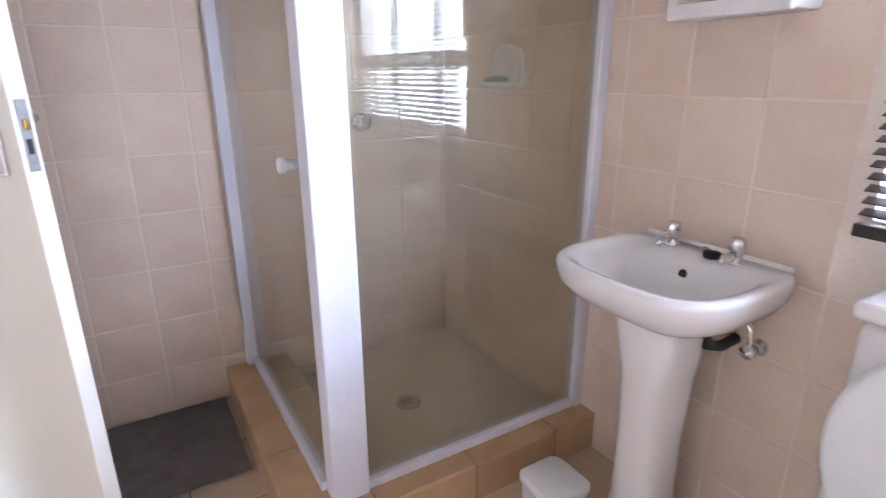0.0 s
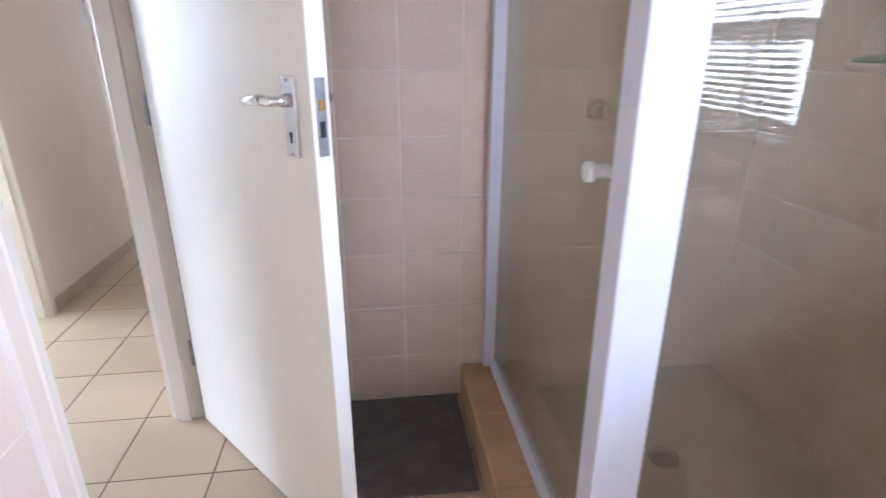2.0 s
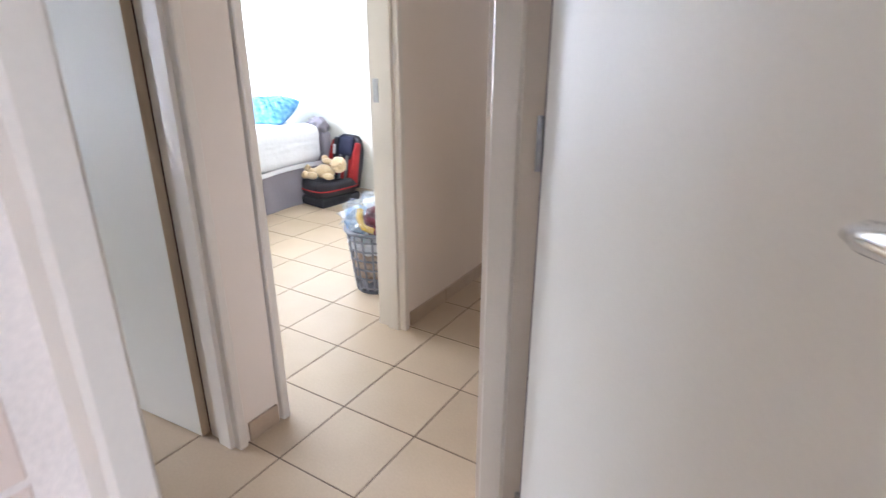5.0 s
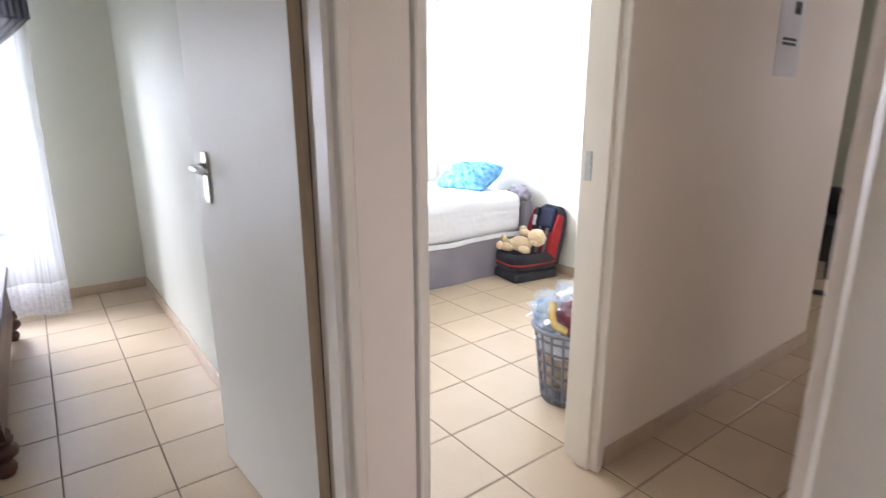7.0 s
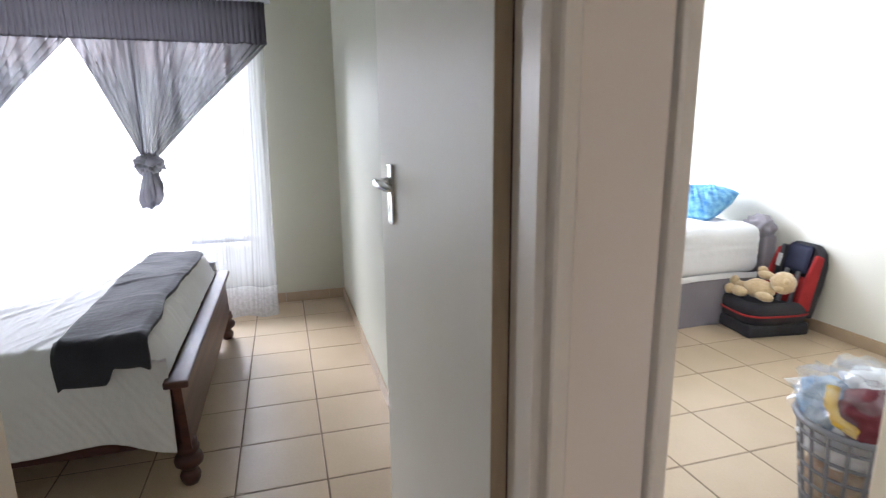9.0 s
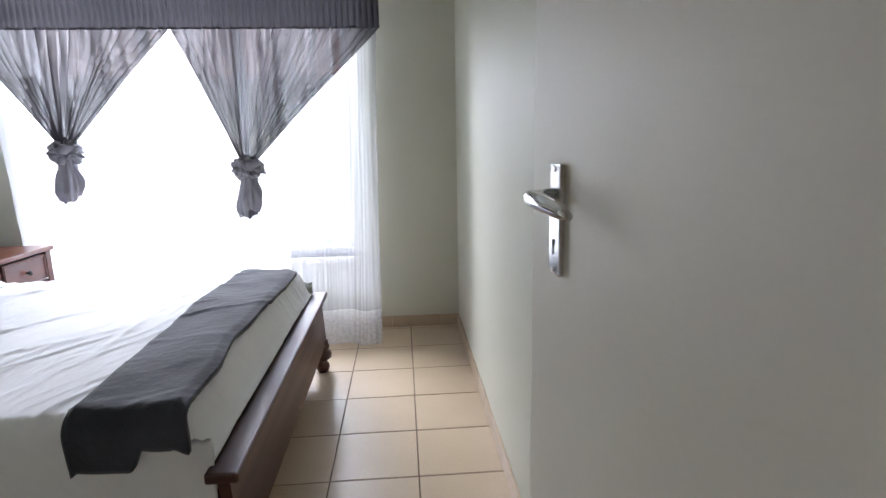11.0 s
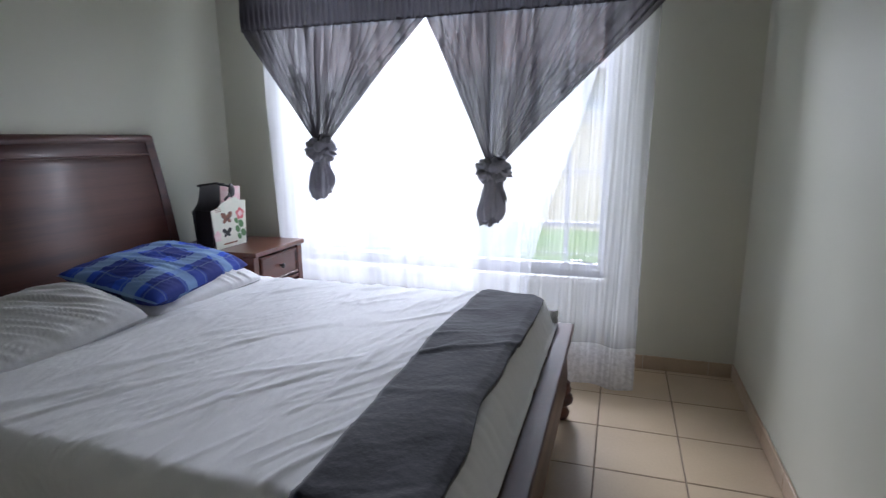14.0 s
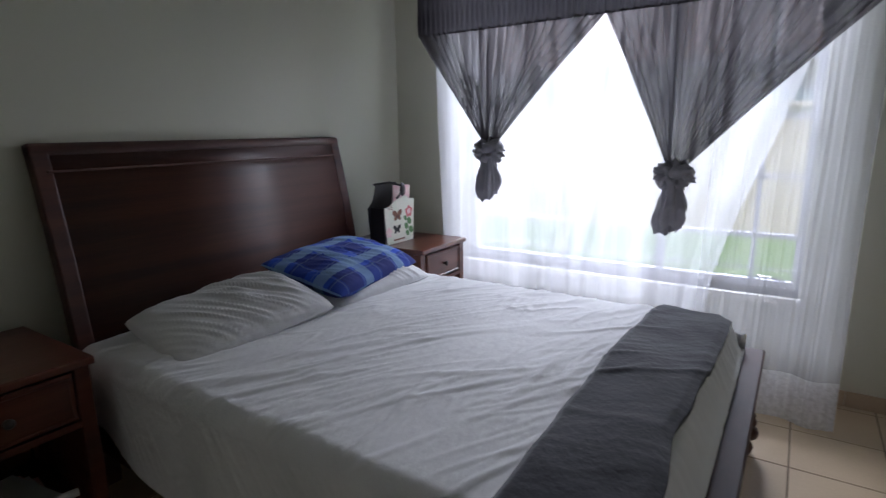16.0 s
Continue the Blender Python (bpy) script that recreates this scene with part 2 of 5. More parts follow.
INK = material("black_ink", (0.03, 0.03, 0.03), 0.7, None, 5, 0.02, 200, 0.0)
CARD_BLACK = material("black_gift_card", (0.018, 0.016, 0.018), 0.45, None, 6, 0.05, 100, 0.03)
CARD_CREAM = material("cream_printed_gift_card", (0.70, 0.68, 0.58), 0.5, (0.62, 0.66, 0.55), 16, 0.05, 120, 0.02)
PINK = material("pink_print", (0.72, 0.42, 0.45), 0.5, (0.75, 0.6, 0.58), 20, 0.05, 120, 0.02)
ROSE = material("rose_red_print", (0.55, 0.06, 0.09), 0.5, (0.62, 0.2, 0.2), 60, 0.1, 120, 0.02)
LEAF = material("leaf_green_print", (0.10, 0.22, 0.08), 0.5, None, 60, 0.1, 120, 0.02)
BUTTERFLY = material("butterfly_brown_print", (0.10, 0.05, 0.04), 0.5, (0.30, 0.12, 0.06), 80, 0.1, 120, 0.02)
SOFA = material("black_leatherette", (0.02, 0.02, 0.022), 0.4, None, 10, 0.1, 120, 0.2)


def plaid_material():
    m = bpy.data.materials.new("blue_plaid_cotton")
    m.use_nodes = True
    nt = m.node_tree
    N, L = nt.nodes.new, nt.links.new
    b = nt.nodes["Principled BSDF"]
    b.inputs["Roughness"].default_value = 0.9
    uv = N("ShaderNodeTexCoord")
    sp = N("ShaderNodeSeparateXYZ")
    L(uv.outputs["UV"], sp.inputs[0])

    def stripes(axis, count, phase, width):
        a = N("ShaderNodeMath")
        a.operation = 'MULTIPLY_ADD'
        a.inputs[1].default_value, a.inputs[2].default_value = count, phase
        L(sp.outputs[axis], a.inputs[0])
        f = N("ShaderNodeMath")
        f.operation = 'FRACT'
        L(a.outputs[0], f.inputs[0])
        c = N("ShaderNodeMath")
        c.operation = 'LESS_THAN'
        c.inputs[1].default_value = width
        L(f.outputs[0], c.inputs[0])
        return c.outputs[0]
    last = None
    for axis, count, phase, width, rgb, amount in ((0, 2.6, 0.1, 0.42, (0.008, 0.014, 0.12), 0.75), (1, 2.2, 0.2, 0.40, (0.010, 0.02, 0.15), 0.6),
                                                   (0, 2.6, 0.42, 0.24, (0.22, 0.36, 0.56), 0.75), (1, 2.2, 0.58, 0.26, (0.24, 0.38, 0.56), 0.7),
                                                   (0, 5.2, 0.3, 0.05, (0.30, 0.42, 0.5), 0.25), (1, 4.4, 0.3, 0.05, (0.30, 0.42, 0.5), 0.25)):
        mx = N("ShaderNodeMix")
        mx.data_type = 'RGBA'
        k = N("ShaderNodeMath")
        k.operation = 'MULTIPLY'
        k.inputs[1].default_value = amount
        L(stripes(axis, count, phase, width), k.inputs[0])
        L(k.outputs[0], mx.inputs[0])
        if last is None:
            mx.inputs[6].default_value = (0.03, 0.09, 0.56, 1)
        else:
            L(last, mx.inputs[6])
        mx.inputs[7].default_value = (*rgb, 1)
        last = mx.outputs[2]
    L(last, b.inputs["Base Color"])
    return m


PLAID = plaid_material()
AQUA = material("aqua_printed_cotton", (0.035, 0.17, 0.42), 0.85, (0.20, 0.43, 0.60), 22, 0.1, 200, 0.3)
CLEAR_BAG = glass_material("clear_polythene", (0.93, 0.95, 0.97), 0.10, (0.85, 0.88, 0.92))
YELLOW = material("yellow_cloth", (0.75, 0.46, 0.04), 0.8, None, 12, 0.1, 200, 0.3)
MAROON = material("maroon_cloth", (0.16, 0.025, 0.035), 0.8, None, 12, 0.1, 200, 0.3)
DENIM = material("blue_cloth", (0.20, 0.33, 0.52), 0.85, (0.45, 0.52, 0.6), 14, 0.15, 200, 0.3)
BEIGE_CLOTH = material("brown_and_cream_cloth", (0.42, 0.28, 0.19), 0.85, (0.6, 0.52, 0.42), 18, 0.15, 200, 0.3)

# ---- mesh helpers ----
WORLD = {}


def thing(name, at, label, category, group="", kind=""):
    ob = new(name)
    ob.empty_display_size = 0.1
    ob.location = at
    WORLD[ob.name] = Matrix.Translation(at)
    return tagged(ob, label, category, group, kind)


def part(name, bm, mat, parent=None, label="", smooth=False):
    """Links a bmesh, made in world places, as one mesh object under a thing or a part."""
    me = bpy.data.meshes.new(name)
    bm.normal_update()
    bm.to_mesh(me)
    bm.free()
    me.materials.append(mat)
    if smooth:
        me.polygons.foreach_set("use_smooth", [True] * len(me.polygons))
    ob = new(name, me)
    if parent is not None:
        ob.parent = parent
        ob.matrix_parent_inverse = WORLD.get(parent.name, Matrix()).inverted()
    return tagged(ob, label)


def box(x0, x1, y0, y1, z0, z1, bevel=0.0, bm=None, segments=2):
    own = bmesh.new()
    bmesh.ops.create_cube(own, size=1)
    bmesh.ops.transform(own, matrix=Matrix.LocRotScale(((x0 + x1) / 2, (y0 + y1) / 2, (z0 + z1) / 2), None, (abs(x1 - x0), abs(y1 - y0), abs(z1 - z0))), verts=own.verts)
    if bevel:
        bmesh.ops.bevel(own, geom=own.edges[:], offset=bevel, segments=segments, affect='EDGES', profile=0.5)
    if bm is None:
        return own
    return joined(bm, own)


def joined(bm, other):
    me = bpy.data.meshes.new("joint")
    other.to_mesh(me)
    other.free()
    bm.from_mesh(me)
    bpy.data.meshes.remove(me)
    return bm


def moved(bm, m):
    bm.transform(m)
    return bm


def lathe(profile, at=(0, 0, 0), turns=24, squash=1.0):
    """A body of revolution about z from (radius, height) pairs."""
    bm = bmesh.new()
    rings = []
    for r, z in profile:
        rings.append([bm.verts.new((at[0] + r * math.cos(2 * math.pi * i / turns), at[1] + squash * r * math.sin(2 * math.pi * i / turns), at[2] + z)) for i in range(turns)])
    for a, b in zip(rings, rings[1:]):
        for i in range(turns):
            bm.faces.new((a[i], a[(i + 1) % turns], b[(i + 1) % turns], b[i]))
    for ring, flip in ((rings[0], True), (rings[-1], False)):
        bm.faces.new(ring[::-1] if flip else ring)
    return bm


def tube(points, radius, turns=10, radii=None):
    """A round bar along a path."""
    bm = bmesh.new()
    pts = [Vector(p) for p in points]
    rings = []
    for i, p in enumerate(pts):
        d = (pts[min(i + 1, len(pts) - 1)] - pts[max(i - 1, 0)]).normalized()
        side = d.cross(Vector((0, 0, 1)) if abs(d.z) < 0.9 else Vector((1, 0, 0))).normalized()
        up = side.cross(d)
        r = radii[i] if radii else radius
        rings.append([bm.verts.new(p + r * (math.cos(2 * math.pi * k / turns) * side + math.sin(2 * math.pi * k / turns) * up)) for k in range(turns)])
    for a, b in zip(rings, rings[1:]):
        for k in range(turns):
            bm.faces.new((a[k], a[(k + 1) % turns], b[(k + 1) % turns], b[k]))
    bm.faces.new(rings[0][::-1])
    bm.faces.new(rings[-1])
    bmesh.ops.recalc_face_normals(bm, faces=bm.faces[:])
    return bm


def sheet(f, nu, nv, thick=0.0, closed=False):
    """A cloth surface f(u, v) over the unit square, with thickness and UVs."""
    bm = bmesh.new()
    uv = bm.loops.layers.uv.new("UVMap")
    g = [[bm.verts.new(f(i / nu, j / nv)) for j in range(nv + 1)] for i in range(nu + 1)]
    for i in range(nu):
        for j in range(nv):
            face = bm.faces.new((g[i][j], g[i + 1][j], g[i + 1][j + 1], g[i][j + 1]))
            for loop, (a, b) in zip(face.loops, ((i, j), (i + 1, j), (i + 1, j + 1), (i, j + 1))):
                loop[uv].uv = (a / nu, b / nv)
    if thick:
        thicken(bm, thick)
    return bm


def thicken(bm, t):
    """Gives a sheet a back, t along its normals, and closes the rim."""
    bm.normal_update()
    front = bm.faces[:]
    rim = [e for e in bm.edges if e.is_boundary]
    back = {v: bm.verts.new(v.co - t * v.normal) for v in bm.verts[:]}
    for f in front:
        bm.faces.new([back[v] for v in reversed(f.verts)])
    for e in rim:
        loop = e.link_loops[0]
        a, b = loop.vert, loop.link_loop_next.vert
        bm.faces.new((b, a, back[a], back[b]))


def extruded(profile, axis, lo, hi, bevel=0.0):
    """A closed outline of two coordinates, drawn out along the third axis (0 x, 1 y, 2 z)."""
    bm = bmesh.new()

    def place(p, w):
        v = list(p)
        v.insert(axis, w)
        return v
    a = [bm.verts.new(place(p, lo)) for p in profile]
    b = [bm.verts.new(place(p, hi)) for p in profile]
    n = len(a)
    for i in range(n):
        bm.faces.new((a[i], a[(i + 1) % n], b[(i + 1) % n], b[i]))
    bm.faces.new(a[::-1])
    bm.faces.new(b)
    bmesh.ops.recalc_face_normals(bm, faces=bm.faces[:])
    if bevel:
        bmesh.ops.bevel(bm, geom=bm.edges[:], offset=bevel, segments=2, affect='EDGES', profile=0.5)
    return bm


def blob(at, radii, rough=0.0, freq=8.0, cuts=3, seed=0.0):
    bm = bmesh.new()
    bmesh.ops.create_icosphere(bm, subdivisions=cuts, radius=1)
    for v in bm.verts:
        n = v.co.normalized()
        k = 1 + rough * noise.noise(n * freq * 0.3 + Vector((seed, seed * 2, 0)))
        v.co = Vector((at[0] + n.x * radii[0] * k, at[1] + n.y * radii[1] * k, at[2] + n.z * radii[2] * k))
    return bm


def wall_with(name, axis, at, thick, lo, hi, z1, openings, mat, label):
    """A wall along x (axis 0) or y (axis 1), from 'at' over its thickness, with through openings (lo, hi, bottom, top)."""
    bm = bmesh.new()

    def piece(a, b, za, zb):
        if b - a > 1e-4 and zb - za > 1e-4:
            if axis == 0:
                box(a, b, at, at + thick, za, zb, 0, bm)
            else:
                box(at, at + thick, a, b, za, zb, 0, bm)
    x = lo
    for a, b, za, zb in sorted(openings):
        piece(x, a, 0, z1)
        piece(a, b, 0, za)
        piece(a, b, zb, z1)
        x = b
    piece(x, hi, 0, z1)
    return tagged(part(name, bm, mat), label, "wall", kind="structure")

# ---- structure ----
TOP = 2.5
P = 0.30          # floor tile
Q = 0.193         # wall tile
FLOOR_Z = -0.0015

bm = bmesh.new()
box(-3.70, 2.45, -3.05, 2.62, -0.12, FLOOR_Z, 0, bm)
box(-4.2, 3.2, 2.62, 6.2, -0.12, FLOOR_Z, 0, bm)
floor = tagged(part("floor", bm, GROUT_FLOOR), "dark grouted bed under beige ceramic floor tiles", "floor", kind="structure")

# first bedroom
BED_WIN = (-2.36, -0.62, 0.45, 2.02)
wall_with("wall_bedroom_north", 0, 0.0, 0.055, -3.64, -0.50, TOP, [], PAINT_GREEN, "pale green-grey painted plaster wall")
wall_with("wall_bedroom_west", 1, -3.88, 0.24, -3.05, 0.055, TOP, [BED_WIN], PAINT_GREEN, "pale green-grey painted wall with a wide window")
wall_with("wall_bedroom_south", 0, -3.03, 0.22, -3.64, -0.44, TOP, [], PAINT_GREEN, "pale green-grey painted wall behind the bed")
wall_with("wall_bedroom_east", 1, -0.56, 0.06, -2.81, 0.0, TOP, [(-0.775, -0.01, 0, 2.06)], PAINT_GREEN, "pale green-grey painted wall with a doorway")
# hall
wall_with("wall_hall_west", 1, -0.50, 0.06, -2.81, 2.61, TOP, [(-0.775, -0.01, 0, 2.06), (0.132, 0.885, 0, 2.06)], PAINT_CREAM, "cream painted passage wall with two doorways")
wall_with("wall_hall_south", 0, -1.05, 0.1, -0.44, 0.385, TOP, [], PAINT_CREAM, "cream painted end wall of the passage")
wall_with("wall_hall_east_leaf", 1, 0.385, 0.05, -1.05, 2.61, TOP, [(-0.76, -0.005, 0, 2.06)], PAINT_CREAM, "cream painted passage wall by the bathroom door")
# second bedroom
SECOND_WIN = (0.5, 1.9, 0.75, 2.05)
wall_with("wall_second_bedroom_south", 0, 0.055, 0.055, -3.64, -0.50, TOP, [], PAINT_WHITE, "white painted partition wall")
wall_with("wall_second_bedroom_east", 1, -0.56, 0.06, 0.11, 2.56, TOP, [(0.132, 0.885, 0, 2.06)], PAINT_WHITE, "white painted wall with a doorway")
wall_with("wall_second_bedroom_north", 0, 2.56, 0.05, -3.88, -0.50, TOP, [], PAINT_WHITE, "bright white painted wall")
wall_with("wall_second_bedroom_west", 1, -3.88, 0.24, 0.055, 2.56, TOP, [SECOND_WIN], PAINT_WHITE, "white painted wall with a window")
# lounge beyond the passage
wall_with("wall_lounge_south", 0, 2.61, 0.1, -4.2, -0.56, TOP, [], PAINT_GREEN, "pale green-grey painted lounge wall")
wall_with("wall_lounge_north", 0, 6.1, 0.12, -4.2, 3.2, TOP, [], PAINT_GREEN, "pale green-grey painted lounge wall")
wall_with("wall_lounge_west", 1, -4.3, 0.12, 2.61, 6.1, TOP, [], PAINT_GREEN, "pale green-grey painted lounge wall")
wall_with("wall_lounge_east", 1, 3.1, 0.12, 2.61, 6.1, TOP, [], PAINT_GREEN, "pale green-grey painted lounge wall")
wall_with("wall_lounge_corner", 0, 2.61, 0.1, 0.385, 3.2, TOP, [], PAINT_GREEN, "pale green-grey painted lounge wall")
# bathroom, its walls faced with tiles
BATH_WIN = (-2.88, -1.57, 0.93, 1.95)
T = 0.0015
EAST = 2.39
wall_bn = wall_with("wall_bathroom_north", 0, T, 0.1, 0.435, 2.60, TOP, [], GROUT_WALL, "peach tiled bathroom wall with pale grout")
wall_be = wall_with("wall_bathroom_east", 1, EAST + T, 0.22, -3.05, T, TOP, [BATH_WIN], GROUT_WALL, "peach tiled bathroom wall with a window")
wall_bw = wall_with("wall_bathroom_west", 1, 0.435, 0.05 - T, -3.05, T, TOP, [(-0.76, -0.005, 0, 2.06)], GROUT_WALL, "peach tiled bathroom wall with a doorway")
wall_bs = wall_with("wall_bathroom_south", 0, -3.05, 0.1, 0.485, EAST, TOP, [], GROUT_WALL, "peach tiled bathroom wall")

for name, x0, x1, y0, y1 in (("ceiling_bedroom", -3.88, -0.44, -3.05, 0.05), ("ceiling_second_bedroom", -3.88, -0.44, 0.05, 2.6), ("ceiling_hall", -0.44, 0.43, -1.05, 2.65),
                             ("ceiling_bathroom", 0.43, 2.6, -3.05, 0.1), ("ceiling_lounge", -4.3, 3.2, 2.65, 6.2)):
    tagged(part(name, box(x0, x1, y0, y1, TOP, TOP + 0.1), CEILING), "flat white painted ceiling", "ceiling", kind="structure")

# lounge ceiling cornice, seen down the passage
tagged(part("cornice", extruded([(6.1, 2.42), (6.1, 2.5), (6.02, 2.5), (6.03, 2.47), (6.06, 2.44)], 0, -4.1, 3.0), CEILING), "white coved cornice under the lounge ceiling", "cornice", kind="structure")


# ---- skirtings of tile strips ----
def skirting(axis, face, out, lo, hi, high=0.07):
    """Tile strips along a wall. face: the wall's plane; out: +1 or -1, the way the strip stands off it."""
    bm = bmesh.new()
    a = lo
    while a < hi - 1e-4:
        b = min(a + P, hi)
        if axis == 0:
            box(a + 0.001, b - 0.001, min(face, face + out * 0.010), max(face, face + out * 0.010), 0.0, high, 0.002, bm, 1)
        else:
            box(min(face, face + out * 0.010), max(face, face + out * 0.010), a + 0.001, b - 0.001, 0.0, high, 0.002, bm, 1)
        a = b
    return tagged(part("baseboard", bm, SKIRTING), "tan ceramic tile skirting at the foot of the wall", "skirting", kind="structure")


skirting(0, 0.0, -1, -3.64, -0.60)
skirting(1, -3.64, 1, -2.81, 0.0)
skirting(0, -2.81, 1, -3.64, -0.56)
skirting(1, -0.56, -1, -2.81, -0.82)
skirting(1, -0.44, 1, 0.004, 0.124)
skirting(1, -0.44, 1, 0.905, 2.61)
skirting(1, 0.385, -1, 0.06, 2.61)
skirting(0, 2.56, -1, -3.64, -0.56)
skirting(1, -0.56, -1, 0.90, 2.56)
skirting(0, 6.1, -1, -4.1, 3.0)


# ---- steel door frames ----
def door_frame(name, x0, x1, lo, hi, top, stop_x, label):
    """A pressed steel frame wrapped round a wall that runs along y. x0, x1: its faces; lo, hi: the clear opening; stop_x: span of the door stop."""
    ob = thing(name, (x0, lo, 0), label, "door frame", kind="structure")
    for side, y, s in (("jamb", lo, -1), ("jamb", hi, 1)):
        prof = [(x0 - 0.010, y + s * 0.03), (x0 - 0.014, y + s * 0.026), (x0 - 0.014, y + s * 0.004), (x0 - 0.010, y),
                (stop_x[0], y), (stop_x[0] + 0.002, y - s * 0.014), (stop_x[1] - 0.002, y - s * 0.014), (stop_x[1], y),
                (x1 + 0.010, y), (x1 + 0.014, y + s * 0.004), (x1 + 0.014, y + s * 0.026), (x1 + 0.010, y + s * 0.03)]
        part(side, extruded(prof, 2, 0.0, top), FRAME_PAINT, ob)
    bm = box(x0 - 0.013, x1 + 0.013, lo - 0.03, hi + 0.03, top, top + 0.032, 0.003)
    box(stop_x[0], stop_x[1], lo, hi, top - 0.014, top, 0.0, bm)
    part("head", bm, FRAME_PAINT, ob)
    return ob


frame_bath = door_frame("door_frame_bathroom", 0.416, 0.503, -0.730, -0.024, 2.03, (0.418, 0.461), "cream painted steel door frame of the bathroom")
frame_one = door_frame("door_frame_bedroom", -0.56, -0.44, -0.745, -0.040, 2.03, (-0.515, -0.455), "cream painted steel door frame of the main bedroom")
frame_two = door_frame("door_frame_second_bedroom", -0.56, -0.44, 0.168, 0.855, 2.03, (-0.515, -0.455), "cream painted steel door frame of the second bedroom")
# striker plates
part("striker_plate", box(0.469, 0.501, -0.7318, -0.7275, 0.99, 1.16, 0.001), STEEL_DULL, frame_bath, "dull steel striker plate")
part("striker_plate", box(-0.553, -0.527, 0.8525, 0.857, 0.985, 1.075, 0.001), STEEL_DULL, frame_two, "dull steel striker plate")


def door_leaf(name, hinge, angle, width, label, lz, backset=0.062):
    """A flush leaf. hinge: foot of the visible face at the hinges; the leaf runs along the given angle and its thickness lies to its left."""
    ob = thing(name, (*hinge, 0), label, "door")
    m = pose(hinge[0], hinge[1], 0, 0, 0, angle)

    def put(bm):
        return moved(bm, m)
    part("leaf", put(box(0, width, 0, 0.040, 0.008, 2.025, 0.002)), DOOR_PAINT, ob)
    lx = width - backset
    for side, y in ((-1, 0.0), (1, 0.040)):
        pl = box(lx - 0.021, lx + 0.021, y, y + side * 0.009, lz - 0.108, lz + 0.045, 0.004)
        plate = part("backplate", put(pl), CHROME, ob, "chrome backplate with a keyhole")
        # a solid black shape gives the keyhole its dark inside
        key = box(lx - 0.0025, lx + 0.0025, y + side * 0.0085, y + side * 0.0102, lz - 0.079, lz - 0.062, 0.0005)
        joined(key, moved(lathe([(0.0045, -0.0008), (0.0045, 0.0008)], turns=12), pose(lx, y + side * 0.0094, lz - 0.062, 90)))
        part("keyhole", put(key), RUBBER_AND_HOLE_SHADE, plate)
        yo = y + side * 0.045
        pts = [(lx, y + side * 0.008, lz), (lx, y + side * 0.03, lz), (lx - 0.006, yo, lz), (lx - 0.03, yo + side * 0.004, lz + 0.002),
               (lx - 0.07, yo + side * 0.002, lz - 0.001), (lx - 0.105, yo - side * 0.004, lz - 0.006), (lx - 0.122, yo - side * 0.010, lz - 0.010)]
        part("lever", put(tube(pts, 0.009, 12, (0.013, 0.010, 0.0105, 0.0115, 0.011, 0.009, 0.004))), CHROME, ob, "chrome lever handle", True)
        for z in (lz - 0.1, lz + 0.037):
            part("screw", put(moved(lathe([(0.004, 0), (0.0035, 0.0015)], turns=10), pose(lx, y + side * 0.009, z, 90 if side < 0 else -90))), STEEL_DULL, ob)
    part("lipping", put(box(-0.0030, -0.0003, 0.011, 0.040, 0.008, 2.025, 0.0005)), TIMBER_EDGE, ob, "bare tan timber hinge edge")
    # mahogany-dark strip: the shade of the gap beside the frame, put in as colour
    part("hinge_gap_shade", put(box(-0.0045, -0.0003, 0.0, 0.011, 0.008, 2.025, 0.0005)), MAHOGANY, ob, "dark strip coloured as the shade in the hinge gap")
    lock = part("lock_plate", put(box(width - 0.001, width + 0.0018, 0.009, 0.031, lz - 0.10, lz + 0.042, 0.0005)), STEEL_DULL, ob, "dull steel lock forend")
    part("latch", put(box(width, width + 0.009, 0.014, 0.026, lz - 0.016, lz + 0.004, 0.002)), BRASS, lock, "brass latch bolt")
    # black plate coloured as the shade within the bolt slot
    part("deadbolt_slot", put(box(width + 0.001, width + 0.0024, 0.014, 0.026, lz - 0.065, lz - 0.035, 0.0005)), RUBBER_AND_HOLE_SHADE, lock)
    for z in (0.22, 1.0, 1.80):
        part("hinge", put(moved(lathe([(0.006, 0), (0.006, 0.09)], turns=10), pose(-0.006, -0.004, z))), STEEL_DULL, ob, "dull steel hinge knuckle")
    return ob


door_leaf("door_bathroom", (0.508, -0.040), -50.3, 0.795, "cream flush bathroom door standing half open", 1.112)
one = door_leaf("door_bedroom", (-0.584, -0.028), 180 + 4.2, 0.700, "cream flush bedroom door opened back to the wall", 1.038, 0.118)

# ---- windows ----


